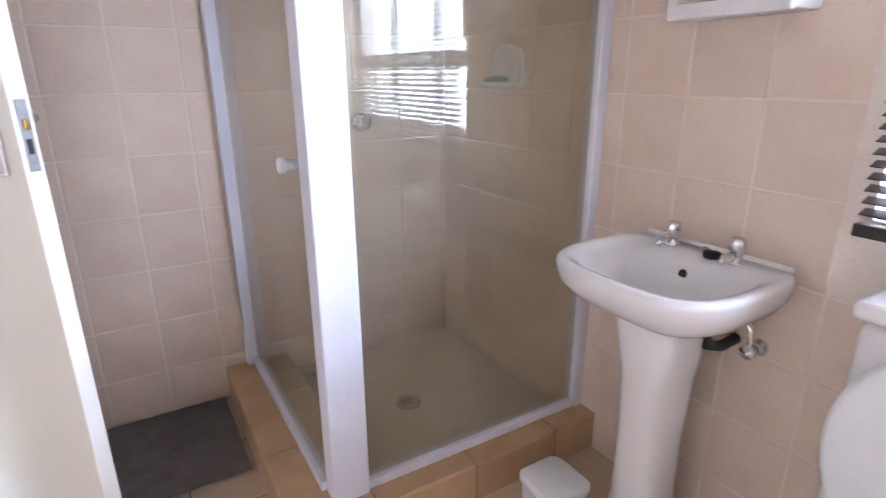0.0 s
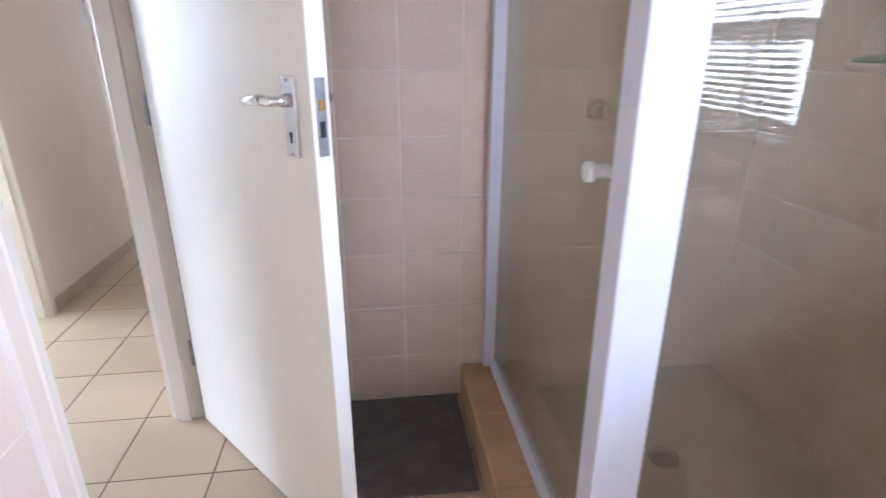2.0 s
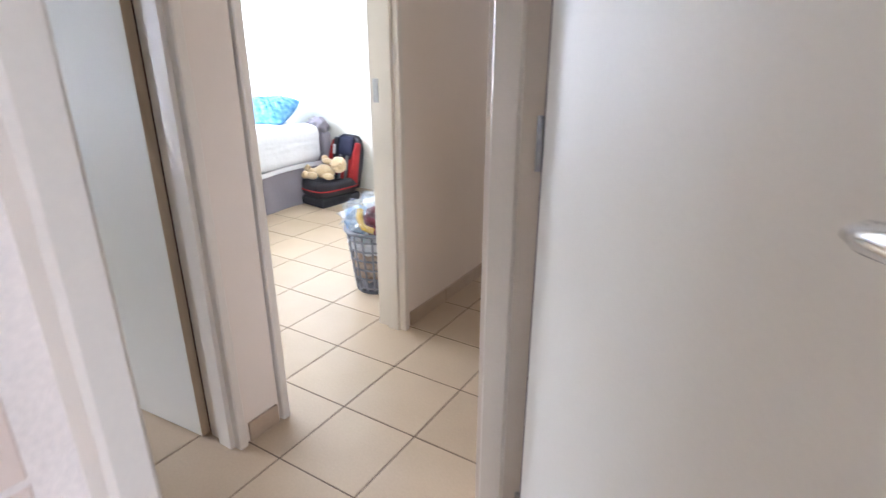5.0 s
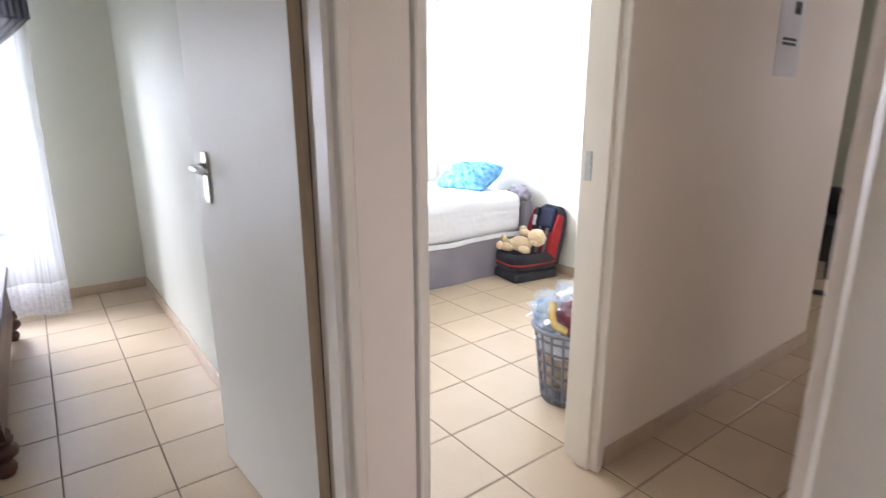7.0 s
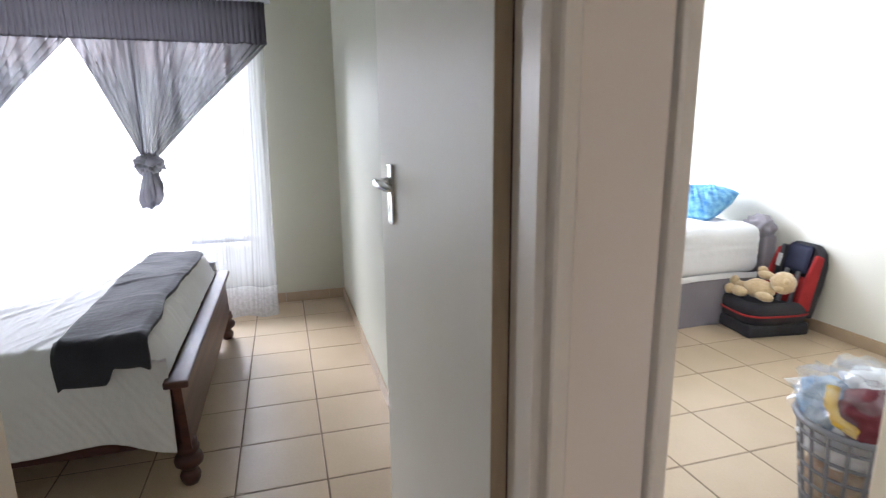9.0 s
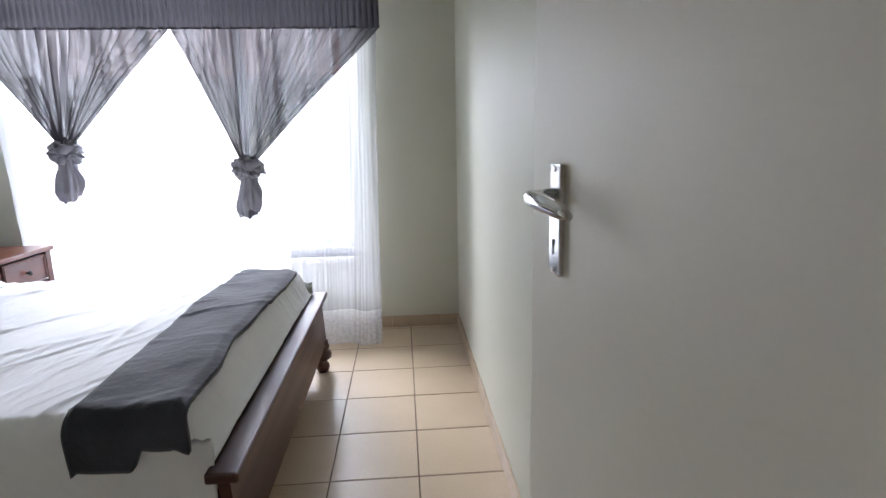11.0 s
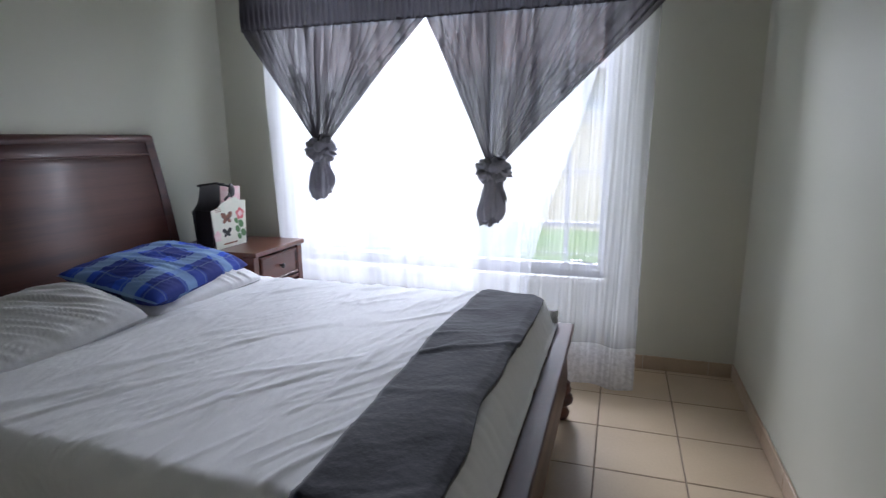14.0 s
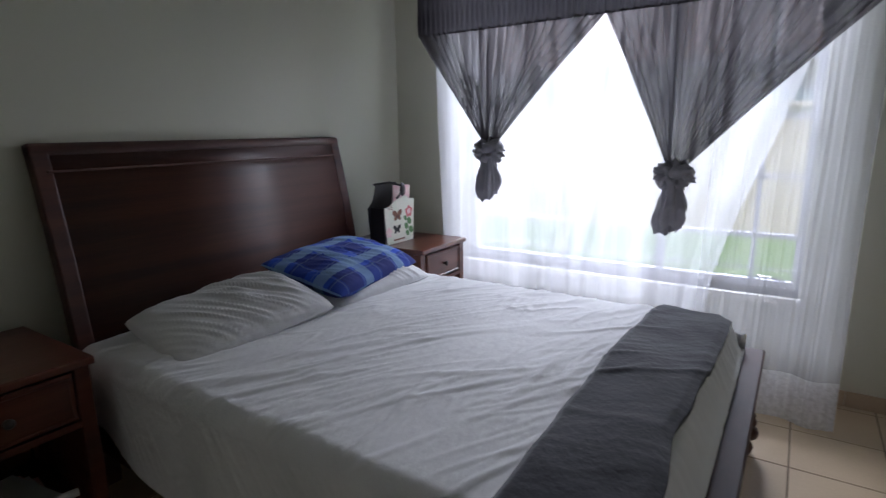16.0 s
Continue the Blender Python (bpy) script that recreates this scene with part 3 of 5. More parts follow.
def steel_window(name, x, lo, hi, z0, z1, uprights, rails, label, bars=(), inward=1, slim=0.02, rail=0.012):
    """A white steel window in a wall that runs along y, with glazing bars and burglar bars."""
    ob = thing(name, (x, lo, z0), label, "window", kind="structure")
    f = 0.035
    part("window_frame", box(x - 0.02, x + 0.02, lo, lo + f, z0, z1, 0.003), ALU_WHITE, ob)
    part("window_frame", box(x - 0.02, x + 0.02, hi - f, hi, z0, z1, 0.003), ALU_WHITE, ob)
    part("window_frame", box(x - 0.02, x + 0.02, lo + f, hi - f, z0, z0 + f, 0.003), ALU_WHITE, ob)
    part("window_frame", box(x - 0.02, x + 0.02, lo + f, hi - f, z1 - f, z1, 0.003), ALU_WHITE, ob)
    for y in uprights:
        part("mullion", box(x - 0.018, x + 0.018, y - slim, y + slim, z0 + f, z1 - f, 0.003), ALU_WHITE, ob)
    for a, b, z in rails:
        part("transom", box(x - 0.015, x + 0.015, a, b, z - rail, z + rail, 0.003), ALU_WHITE, ob)
    pane = part("pane", box(x - 0.003, x + 0.003, lo + f, hi - f, z0 + f, z1 - f), GLASS, ob, "clear glass")
    pane.visible_shadow = False
    for z in bars:
        n = 24
        part("burglar_bar", tube([(x + inward * 0.05, lo + (hi - lo) * i / n, z) for i in range(n + 1)], 0.005, 6), ALU_WHITE, ob)
    return ob


w = steel_window("window_1", -3.80, BED_WIN[0], BED_WIN[1], BED_WIN[2], BED_WIN[3], (-1.76, -1.24), ((-1.24, -0.65, 1.49), (-1.24, -0.65, 1.236), (-1.24, -0.65, 0.969), (-1.24, -0.65, 0.694), (-2.33, -1.76, 1.49), (-2.33, -1.76, 1.236), (-2.33, -1.76, 0.969), (-2.33, -1.76, 0.694)),
                 "wide white steel bedroom window with glazing bars", (0.545,))
part("glazing_bar", box(-3.815, -3.785, -0.832, -0.812, 0.485, 1.985, 0.003), ALU_WHITE, w)
part("window_sill", box(-3.78, -3.615, BED_WIN[0] - 0.02, BED_WIN[1] + 0.02, BED_WIN[2] - 0.03, BED_WIN[2], 0.004), PAINT_WHITE, w)
stay = tube([(-3.76, -0.80, 0.505), (-3.73, -0.73, 0.51), (-3.74, -0.68, 0.50)], 0.006, 8)
part("window_stay", stay, STEEL_DULL, w, "dull metal casement stay")
w = steel_window("window_2", -3.80, SECOND_WIN[0], SECOND_WIN[1], SECOND_WIN[2], SECOND_WIN[3], (1.2,), (), "white steel window of the second bedroom")
w = steel_window("window_3", 2.52, BATH_WIN[0], BATH_WIN[1], BATH_WIN[2], BATH_WIN[3], (-2.45, -2.00), ((BATH_WIN[0], BATH_WIN[1], 1.26),), "white steel bathroom window", (), 1, 0.009, 0.032)
part("window_sill", box(2.385, 2.50, BATH_WIN[0], BATH_WIN[1], BATH_WIN[2] - 0.012, BATH_WIN[2], 0.003), CERAMIC, w)

# ---- outside ----
tagged(part("ground", box(-400, 400, -400, 400, -0.45, -0.30), GRASS), "green mown lawn round the house", "lawn", kind="structure")
tagged(part("pavement", box(-5.1, -3.88, -12, 12, -0.30, -0.26, 0.005), PAVING), "pale concrete apron along the house", "paving", kind="structure")
gw = thing("garden_wall", (-9.6, 0, -0.3), "tan plastered garden wall behind the lawn", "garden wall", kind="structure")
part("wall", box(-9.75, -9.55, -14, 14, -0.30, 1.45, 0.01), PLASTER, gw)
part("coping", box(-9.79, -9.51, -14, 14, 1.45, 1.52, 0.01), PLASTER, gw)
nb = thing("house", (-14, 3, -0.3), "neighbouring plastered house beyond the garden wall", "house", kind="structure")
part("wall", box(-19, -13.5, -9, 13, -0.30, 2.6), PLASTER, nb)
part("roof", extruded([(-19.6, 2.5), (-12.9, 2.5), (-12.9, 2.62), (-16.2, 4.4), (-19.6, 2.62)], 1, -9.6, 13.6), material("clay_roof_tile", (0.30, 0.13, 0.08), 0.8, (0.22, 0.09, 0.06), 3, 0.2, 40, 0.5), nb)
for y in (-6.0, -1.5, 3.0, 7.5):
    win = part("window", box(-13.5, -13.44, y, y + 1.4, 0.7, 1.9, 0.01), ALU_WHITE, nb)
    for k in range(2):
        part("pane", box(-13.45, -13.43, y + 0.06 + k * 0.67, y + 0.67 + k * 0.67, 0.76, 1.84), GLASS, win)

# ---- bathroom: shower ----
sh = thing("shower_kerb", (1.39, -0.95, 0), "tan tiled shower kerb on the bathroom floor", "shower kerb")
KH = 0.13


def kerb_tile(x0, x1, y0, y1, z0, z1):
    part("tile", box(x0 + 0.0015, x1 - 0.0015, y0 + 0.0015, y1 - 0.0015, z0, z1, 0.003, None, 1), TILE_KERB, sh)


bm = box(1.408, 1.532, -0.942, 0.005, -0.01, KH - 0.008)
box(1.532, 2.397, -0.942, -0.828, -0.01, KH - 0.008, 0, bm)
part("core", bm, GROUT_FLOOR, sh)
for a, b in ((-0.30, 0.0), (-0.60, -0.30), (-0.90, -0.60)):
    kerb_tile(1.400, 1.540, a, b, KH - 0.008, KH)
    kerb_tile(1.400, 1.408, a, b, 0.0, KH - 0.008)
kerb_tile(1.400, 1.540, -0.95, -0.90, KH - 0.008, KH)
kerb_tile(1.400, 1.408, -0.942, -0.90, 0.0, KH - 0.008)
for a, b in ((1.39, 1.62), (1.62, 1.92), (1.92, 2.22), (2.22, 2.397)):
    if a > 1.5:
        kerb_tile(a, b, -0.95, -0.82, KH - 0.008, KH)
    kerb_tile(a, b, -0.95, -0.942, 0.0, KH - 0.008)
kerb_tile(1.54, 1.62, -0.95, -0.82, KH - 0.008, KH)

pan = thing("shower_tray", (1.95, -0.42, 0), "cream sunken shower tray with a steel drain", "shower tray")
part("tray", box(1.532, 2.39, -0.828, 0.0, -0.01, 0.05, 0.004), ACRYLIC, pan)
dr = part("drain", lathe([(0.045, 0), (0.045, 0.004), (0.038, 0.006), (0.036, 0.003), (0.0, 0.003)], (1.945, -0.468, 0.05)), STEEL_DULL, pan, "dull steel drain cover", True)
# black bars laid on the cover for the shade in its slots
for k in range(5):
    part("drain_slot", box(1.920 + 0.01 * k, 1.925 + 0.01 * k, -0.490, -0.446, 0.0532, 0.0541), RUBBER_AND_HOLE_SHADE, dr)

en = thing("shower_enclosure", (1.53, -0.86, KH), "white framed glass shower enclosure on a tiled kerb", "shower enclosure")
HT = 1.95


def rail(x0, x1, y0, y1, z0, z1, name="rail"):
    return part(name, box(x0, x1, y0, y1, z0, z1, 0.004), ALU_WHITE, en)


rail(1.516, 1.614, -0.893, -0.823, KH, HT, "corner_post")
rail(1.480, 1.520, -0.035, 0.0, KH, HT, "wall_channel")
rail(2.352, 2.39, -0.885, -0.838, KH, HT, "wall_channel")
rail(1.502, 1.542, -0.823, -0.035, KH, KH + 0.028, "bottom_rail")
rail(1.614, 2.352, -0.882, -0.842, KH, KH + 0.028, "bottom_rail")
rail(1.502, 1.542, -0.823, -0.035, HT - 0.035, HT, "top_rail")
rail(1.614, 2.352, -0.882, -0.842, HT - 0.035, HT, "top_rail")
gp = part("glass_panel", box(1.519, 1.525, -0.823, -0.035, KH + 0.028, HT - 0.035), GLASS_SHOWER, en, "soap-filmed clear glass")
gp.visible_shadow = False
gp = part("glass_panel", box(1.614, 2.352, -0.865, -0.859, KH + 0.028, HT - 0.035), GLASS_SHOWER, en, "soap-filmed clear glass")
gp.visible_shadow = False
part("knob", moved(lathe([(0.012, 0), (0.012, 0.02), (0.013, 0.026), (0.018, 0.030), (0.018, 0.042), (0.012, 0.045), (0.0, 0.045)]), pose(1.519, -0.811, 1.008, 0, -90)), PLASTIC_WHITE, en, "white round plastic knob", True)

for x in (1.825, 2.005):
    tp = thing("shower_tap", (x, 0.0, 1.02), "round chrome shower tap on the tiled wall", "tap", "shower taps")
    part("flange", moved(lathe([(0.036, 0), (0.035, 0.006), (0.022, 0.012)]), pose(x, 0.0, 1.02, 90)), CHROME, tp, "", True)
    part("handle", moved(lathe([(0.012, 0.01), (0.016, 0.02), (0.026, 0.03), (0.027, 0.048), (0.018, 0.054), (0.0, 0.055)]), pose(x, 0.0, 1.02, 90)), CHROME, tp, "", True)

# soap holder on the east wall inside the shower
so = thing("soap_holder", (2.365, -0.39, 1.2), "white plastic soap holder with green soap on the shower wall", "soap holder")
n = 28
ring = [(-0.39 + 0.085 * math.copysign(abs(math.cos(a)) ** 0.6, math.cos(a)), 1.20 + 0.075 * math.copysign(abs(math.sin(a)) ** 0.6, math.sin(a))) for a in [2 * math.pi * i / n for i in range(n)]]
part("back", extruded(ring, 0, 2.343, 2.3655, 0.004), CERAMIC, so)
bm = bmesh.new()
arc = [2 * math.pi * i / n for i in range(n)]
joined(bm, tube([(2.332, -0.39 + 0.07 * math.cos(a), 1.205 + 0.062 * math.sin(a)) for a in arc] + [(2.332, -0.32, 1.205)], 0.012, 8))
part("hood", bm, CERAMIC, so, "", True)
ring = [(-0.39 + 0.8 * (y + 0.39), 1.205 + 0.82 * (z - 1.20)) for y, z in ring]
part("cup", extruded(ring, 0, 2.318, 2.3435, 0.008), CERAMIC, so)
part("dish", lathe([(0.055, 0), (0.066, 0.012), (0.066, 0.02), (0.058, 0.02), (0.05, 0.008), (0.0, 0.006)], (2.305, -0.39, 1.135), 24), CERAMIC, so, "", True)
sp = thing("soap", (2.30, -0.39, 1.145), "worn green bar of soap in the holder", "soap")
part("bar", blob((2.30, -0.385, 1.158), (0.040, 0.055, 0.016), 0.1, 6), SOAP, sp, "", True)
for ob in (so, sp):
    ob.location.x += 0.025
    ob.location.y -= 0.06
    ob.location.z += 0.015

# bath mat
mt = thing("bath_mat", (1.18, -0.27, 0), "dark grey-brown woven bath mat on the tiles", "mat")
part("woven_mat", sheet(lambda u, v: (0.995 + 0.388 * u + 0.003 * noise.noise((9 * v, 3, 0)), -0.024 - 0.458 * v + 0.004 * noise.noise((7 * u, 5, 0)), 0.011 + 0.002 * noise.noise((14 * u, 14 * v, 0))), 30, 30, 0.009), MAT_CLOTH, mt)


# ---- basin ----
def loft(rings, close_ends=True):
    bm = bmesh.new()
    vs = [[bm.verts.new(p) for p in r] for r in rings]
    n = len(vs[0])
    for a, b in zip(vs, vs[1:]):
        for i in range(n):
            bm.faces.new((a[i], a[(i + 1) % n], b[(i + 1) % n], b[i]))
    if close_ends:
        bm.faces.new(vs[0][::-1])
        bm.faces.new(vs[-1])
    bmesh.ops.recalc_face_normals(bm, faces=bm.faces[:])
    return bm


def basin_ring(back, front, half, z, n=48, flat=0.55):
    """A D-shaped outline: straight at the wall, rounded to the front."""
    out = []
    front += 0.042
    for i in range(n):
        a = 2 * math.pi * i / n
        c, s = math.cos(a), math.sin(a)
        y = -1.25 + 0.905 * half * math.copysign(abs(s) ** (flat if c > 0 else 0.32), s)
        mid = (back + front) / 2
        x = mid - (mid - front) * math.copysign(abs(c) ** (0.8 if c > 0 else 0.35), c)
        out.append((x, y, z))
    return out


ba = thing("washbasin", (2.2, -1.25, 0), "white ceramic pedestal washbasin with two chrome taps", "washbasin")
rings = [basin_ring(2.33, 2.10, 0.09, 0.662), basin_ring(2.355, 2.02, 0.17, 0.685), basin_ring(2.362, 1.965, 0.215, 0.718), basin_ring(2.364, 1.938, 0.238, 0.75), basin_ring(2.364, 1.930, 0.246, 0.785),
         basin_ring(2.364, 1.934, 0.244, 0.797), basin_ring(2.362, 1.945, 0.236, 0.801), basin_ring(2.270, 1.962, 0.210, 0.797), basin_ring(2.258, 1.985, 0.196, 0.778), basin_ring(2.24, 2.01, 0.165, 0.73),
         basin_ring(2.21, 2.05, 0.115, 0.695), basin_ring(2.17, 2.09, 0.04, 0.685)]
part("bowl", loft(rings), CERAMIC, ba, "", True)
part("upstand", box(2.348, 2.3645, -1.440, -1.060, 0.795, 0.810, 0.006), CERAMIC, ba)


def ped_ring(x0, x1, half, z, n=32):
    return [((x0 + x1) / 2 - (x1 - x0) / 2 * math.copysign(abs(math.cos(a)) ** 0.75, math.cos(a)), -1.25 + half * math.copysign(abs(math.sin(a)) ** 0.75, math.sin(a)), z) for a in [2 * math.pi * i / n for i in range(n)]]


part("pedestal", loft([ped_ring(2.10, 2.30, 0.092, 0.0), ped_ring(2.11, 2.29, 0.086, 0.03), ped_ring(2.130, 2.28, 0.070, 0.15), ped_ring(2.130, 2.28, 0.068, 0.35), ped_ring(2.12, 2.29, 0.075, 0.52), ped_ring(2.09, 2.31, 0.092, 0.68)]), CERAMIC, ba, "", True)
# black disc on the glaze as the dark of the overflow, not a real opening
hole = moved(lathe([(0.011, 0), (0.011, 0.002)], turns=16), pose(2.2515, -1.25, 0.757, 0, -75))
part("overflow_hole", hole, RUBBER_AND_HOLE_SHADE, ba)
for y in (-1.168, -1.334):
    tap = part("tap", lathe([(0.020, 0), (0.019, 0.006), (0.014, 0.010), (0.014, 0.030), (0.017, 0.033), (0.018, 0.052), (0.014, 0.060), (0.0, 0.061)], (2.312, y, 0.797), 20), CHROME, ba, "chrome pillar tap", True)
    part("spout", tube([(2.312, y, 0.815), (2.285, y, 0.819), (2.262, y, 0.815), (2.256, y, 0.806)], 0.009, 10), CHROME, tap, "", True)
plug = thing("basin_plug", (2.30, -1.285, 0.80), "black rubber plug on a chain by the tap", "plug")
part("stopper", lathe([(0.016, 0), (0.019, 0.004), (0.019, 0.014), (0.008, 0.017)], (2.298, -1.285, 0.799), 18), RUBBER_AND_HOLE_SHADE, plug, "", True)
part("chain", tube([(2.298, -1.285, 0.815), (2.305, -1.262, 0.819), (2.315, -1.25, 0.812), (2.32, -1.24, 0.802)], 0.0025, 6), CHROME, plug)
tr = thing("basin_trap", (2.33, -1.37, 0.60), "chrome angle valve and black waste pipe under the basin", "pipe")
part("waste", tube([(2.24, -1.33, 0.665), (2.25, -1.335, 0.61), (2.30, -1.34, 0.595), (2.36, -1.34, 0.60)], 0.013, 12), RUBBER_AND_HOLE_SHADE, tr, "black waste pipe", True)
part("valve", moved(lathe([(0.02, 0), (0.02, 0.006), (0.011, 0.01), (0.012, 0.035), (0.017, 0.037), (0.017, 0.055), (0.0, 0.058)], turns=16), pose(2.365, -1.395, 0.60, 0, -90)), CHROME, tr, "", True)
part("riser", tube([(2.325, -1.395, 0.60), (2.325, -1.39, 0.65), (2.32, -1.36, 0.70)], 0.006, 8), CHROME, tr)

for ob in (ba, plug, tr):
    ob.location.x += 0.025
    ob.location.y -= 0.020
    ob.location.z -= 0.012

# mirror cabinet
mc = thing("mirror_cabinet", (2.30, -1.24, 1.31), "white bathroom cabinet with a mirror door above the basin", "cabinet")
part("body", box(2.262, 2.3655, -1.365, -1.105, 1.31, 1.80, 0.006), PLASTIC_WHITE, mc)
door = part("door", box(2.245, 2.260, -1.37, -1.10, 1.305, 1.805, 0.005), PLASTIC_WHITE, mc)
part("mirror", box(2.2425, 2.2455, -1.34, -1.13, 1.335, 1.775), MIRROR, door, "mirror glass")

mc.location += Vector((0.025, -0.045, 0.0))

# toilet
tl = thing("toilet", (2.1, -1.87, 0), "white ceramic toilet with its lid up", "toilet")
part("cistern", box(2.185, 2.3655, -2.05, -1.680, 0.40, 0.795, 0.02, None, 3), CERAMIC, tl, "", True)
part("cistern_lid", box(2.175, 2.3655, -2.06, -1.670, 0.80, 0.833, 0.01, None, 3), CERAMIC, tl)


def oval(x, cy, cz, hy, hz, n=40):
    return [(x + 0.10 * ((cz + hz * math.sin(a)) - 0.40) * 0.4, cy + hy * math.cos(a), cz + hz * math.sin(a)) for a in [2 * math.pi * i / n for i in range(n)]]


part("lid", loft([oval(2.135, -1.875, 0.61, 0.175, 0.205), oval(2.128, -1.875, 0.61, 0.185, 0.212), oval(2.116, -1.875, 0.61, 0.186, 0.214), oval(2.110, -1.875, 0.61, 0.175, 0.203)]), PLASTIC_WHITE, tl, "white plastic lid standing open", True)


def bowl_ring(cx, rx, ry, z, n=36):
    return [(cx + rx * math.cos(a), -1.87 + ry * math.sin(a), z) for a in [2 * math.pi * i / n for i in range(n)]]


part("bowl", loft([bowl_ring(2.0, 0.16, 0.11, 0), bowl_ring(1.98, 0.15, 0.10, 0.12), bowl_ring(1.93, 0.21, 0.165, 0.33), bowl_ring(1.91, 0.235, 0.185, 0.395), bowl_ring(1.91, 0.16, 0.12, 0.40), bowl_ring(1.92, 0.10, 0.08, 0.25)]), CERAMIC, tl, "", True)
part("seat", loft([bowl_ring(1.91, 0.245, 0.19, 0.402), bowl_ring(1.91, 0.245, 0.19, 0.42), bowl_ring(1.91, 0.17, 0.125, 0.424), bowl_ring(1.91, 0.165, 0.12, 0.404)], False), PLASTIC_WHITE, tl, "", True)
part("foot", box(2.05, 2.34, -1.95, -1.73, 0.0, 0.40, 0.03, None, 3), CERAMIC, tl)

tl.location += Vector((0.025, 0.03, 0.0))

# bin
bi = thing("pedal_bin", (2.0, -1.15, 0), "small white plastic bin beside the basin pedestal", "bin")
def rbox(x0, x1, y0, y1, z, r=0.03, n=8):
    pts = []
    for cx, cy, a0 in ((x1 - r, y1 - r, 0), (x0 + r, y1 - r, 90), (x0 + r, y0 + r, 180), (x1 - r, y0 + r, 270)):
        pts += [(cx + r * math.cos(radians(a0 + 90 * k / n)), cy + r * math.sin(radians(a0 + 90 * k / n)), z) for k in range(n + 1)]
    return pts
part("body", loft([rbox(1.935, 2.055, -1.225, -1.095, 0.0), rbox(1.925, 2.062, -1.232, -1.088, 0.150)]), PLASTIC_WHITE, bi, "", True)
part("lid", loft([rbox(1.921, 2.066, -1.236, -1.084, 0.152), rbox(1.921, 2.066, -1.236, -1.084, 0.166), rbox(1.93, 2.057, -1.227, -1.093, 0.173)]), PLASTIC_WHITE, bi, "", True)

bi.location += Vector((0.045, 0.02, 0.0))

# venetian blind over the toilet
bl = thing("venetian_blind", (2.345, -2.08, 0.92), "dark brown slatted venetian blind with open slats", "blind")
part("bottom_rail", box(2.325, 2.352, -2.92, -1.545, 0.925, 0.950, 0.003), BLIND, bl)
part("head_rail", box(2.322, 2.355, -2.92, -1.545, 1.97, 2.01, 0.003), BLIND, bl)
k = 0
z = 0.972
while z < 1.96:
    part("slat", moved(box(-0.0125, 0.0125, -2.915, -1.55, -0.0011, 0.0011), pose(2.338, 0, z, 0, -22)), BLIND, bl)
    z += 0.0225
for y in (-2.5, -2.1, -1.7):
    part("cord", tube([(2.338, y, 0.94), (2.338, y, 1.97)], 0.0012, 5), BLIND, bl)

bl.location += Vector((0.025, -0.01, -0.025))

# ---- main bedroom: bed ----


def ease(t):
    t = max(0.0, min(1.0, t))
    return t * t * (3 - 2 * t)


def folds(x, y, f=1.0, seed=0.0):
    """Creases of cloth: a few long thin ridges that run mostly along x and die out."""
    s, p = (-0.87 * x + 0.49 * y) * f, (0.49 * x + 0.87 * y) * f
    p += 0.07 * noise.noise((s * 1.3 + seed, p * 1.1, 5 + seed))
    out = 0.0
    for k, (fs, fp, edge, high) in enumerate(((1.1, 6.0, 0.90, 1.0), (1.8, 13.0, 0.88, 0.75), (2.6, 24.0, 0.86, 0.45))):
        r = 1 - abs(noise.noise((s * fs + seed + 9 * k, p * fp + 4 * k, seed * 3 + k)))
        here = ease(0.5 + 1.6 * noise.noise((s * 1.9 + seed + k, p * 2.6, 20 + k)))
        out += high * here * max(0.0, r - edge) / (1 - edge)
    return out


BX0, BX1 = -3.03, -1.60      # sides of the bed
bed = thing("bed", (-2.315, -1.7, 0), "dark mahogany sleigh bed with a low footboard", "bed")
# headboard: a panel that leans back and rolls over at the top, between two posts
def head_outline(thick, grow=0.0):
    back, front = [], []
    for k in range(15):
        t = k / 14
        z = 0.16 + (1.0 + grow) * t
        y = -2.60 - 0.150 * t ** 1.6
        front.append((y, z))
        back.append((y - thick, z))
    return front + back[::-1]
part("headboard_panel", extruded(head_outline(0.028), 0, BX0 + 0.055, BX1 - 0.085), MAHOGANY, bed, "polished curved mahogany panel", True)
for x0, x1 in ((BX0 + 0.0, BX0 + 0.055), (BX1 - 0.085, BX1 - 0.03)):
    post = [(y + (0.002 if i < 15 else -0.012), z) for i, (y, z) in enumerate(head_outline(0.04, 0.012))]
    part("headboard_post", extruded(post, 0, x0, x1, 0.006), MAHOGANY, bed)
    part("leg", box(x0, x1, -2.66, -2.58, 0.0, 0.18, 0.005), MAHOGANY, bed)
part("headboard_cap", moved(lathe([(0.024, 0), (0.027, 0.01), (0.027, BX1 - BX0 - 0.04), (0.024, BX1 - BX0 - 0.03)], turns=20), Matrix.Translation((BX0, -2.768, 1.150)) @ pose(0, 0, 0, 0, 90, 0)), MAHOGANY, bed, "", True)
part("moulding", box(BX0 + 0.06, BX1 - 0.06, -2.7175, -2.7065, 1.081, 1.089, 0.002), MAHOGANY, bed)
# footboard
part("footboard_top", box(BX0 - 0.045, BX1 + 0.035, -0.788, -0.712, 0.370, 0.396, 0.006), MAHOGANY, bed, "flat polished top rail")
part("footboard_panel", extruded([(-0.740, 0.370), (-0.728, 0.140), (-0.752, 0.140), (-0.768, 0.370)], 0, BX0 - 0.02, BX1 + 0.01), MAHOGANY, bed)
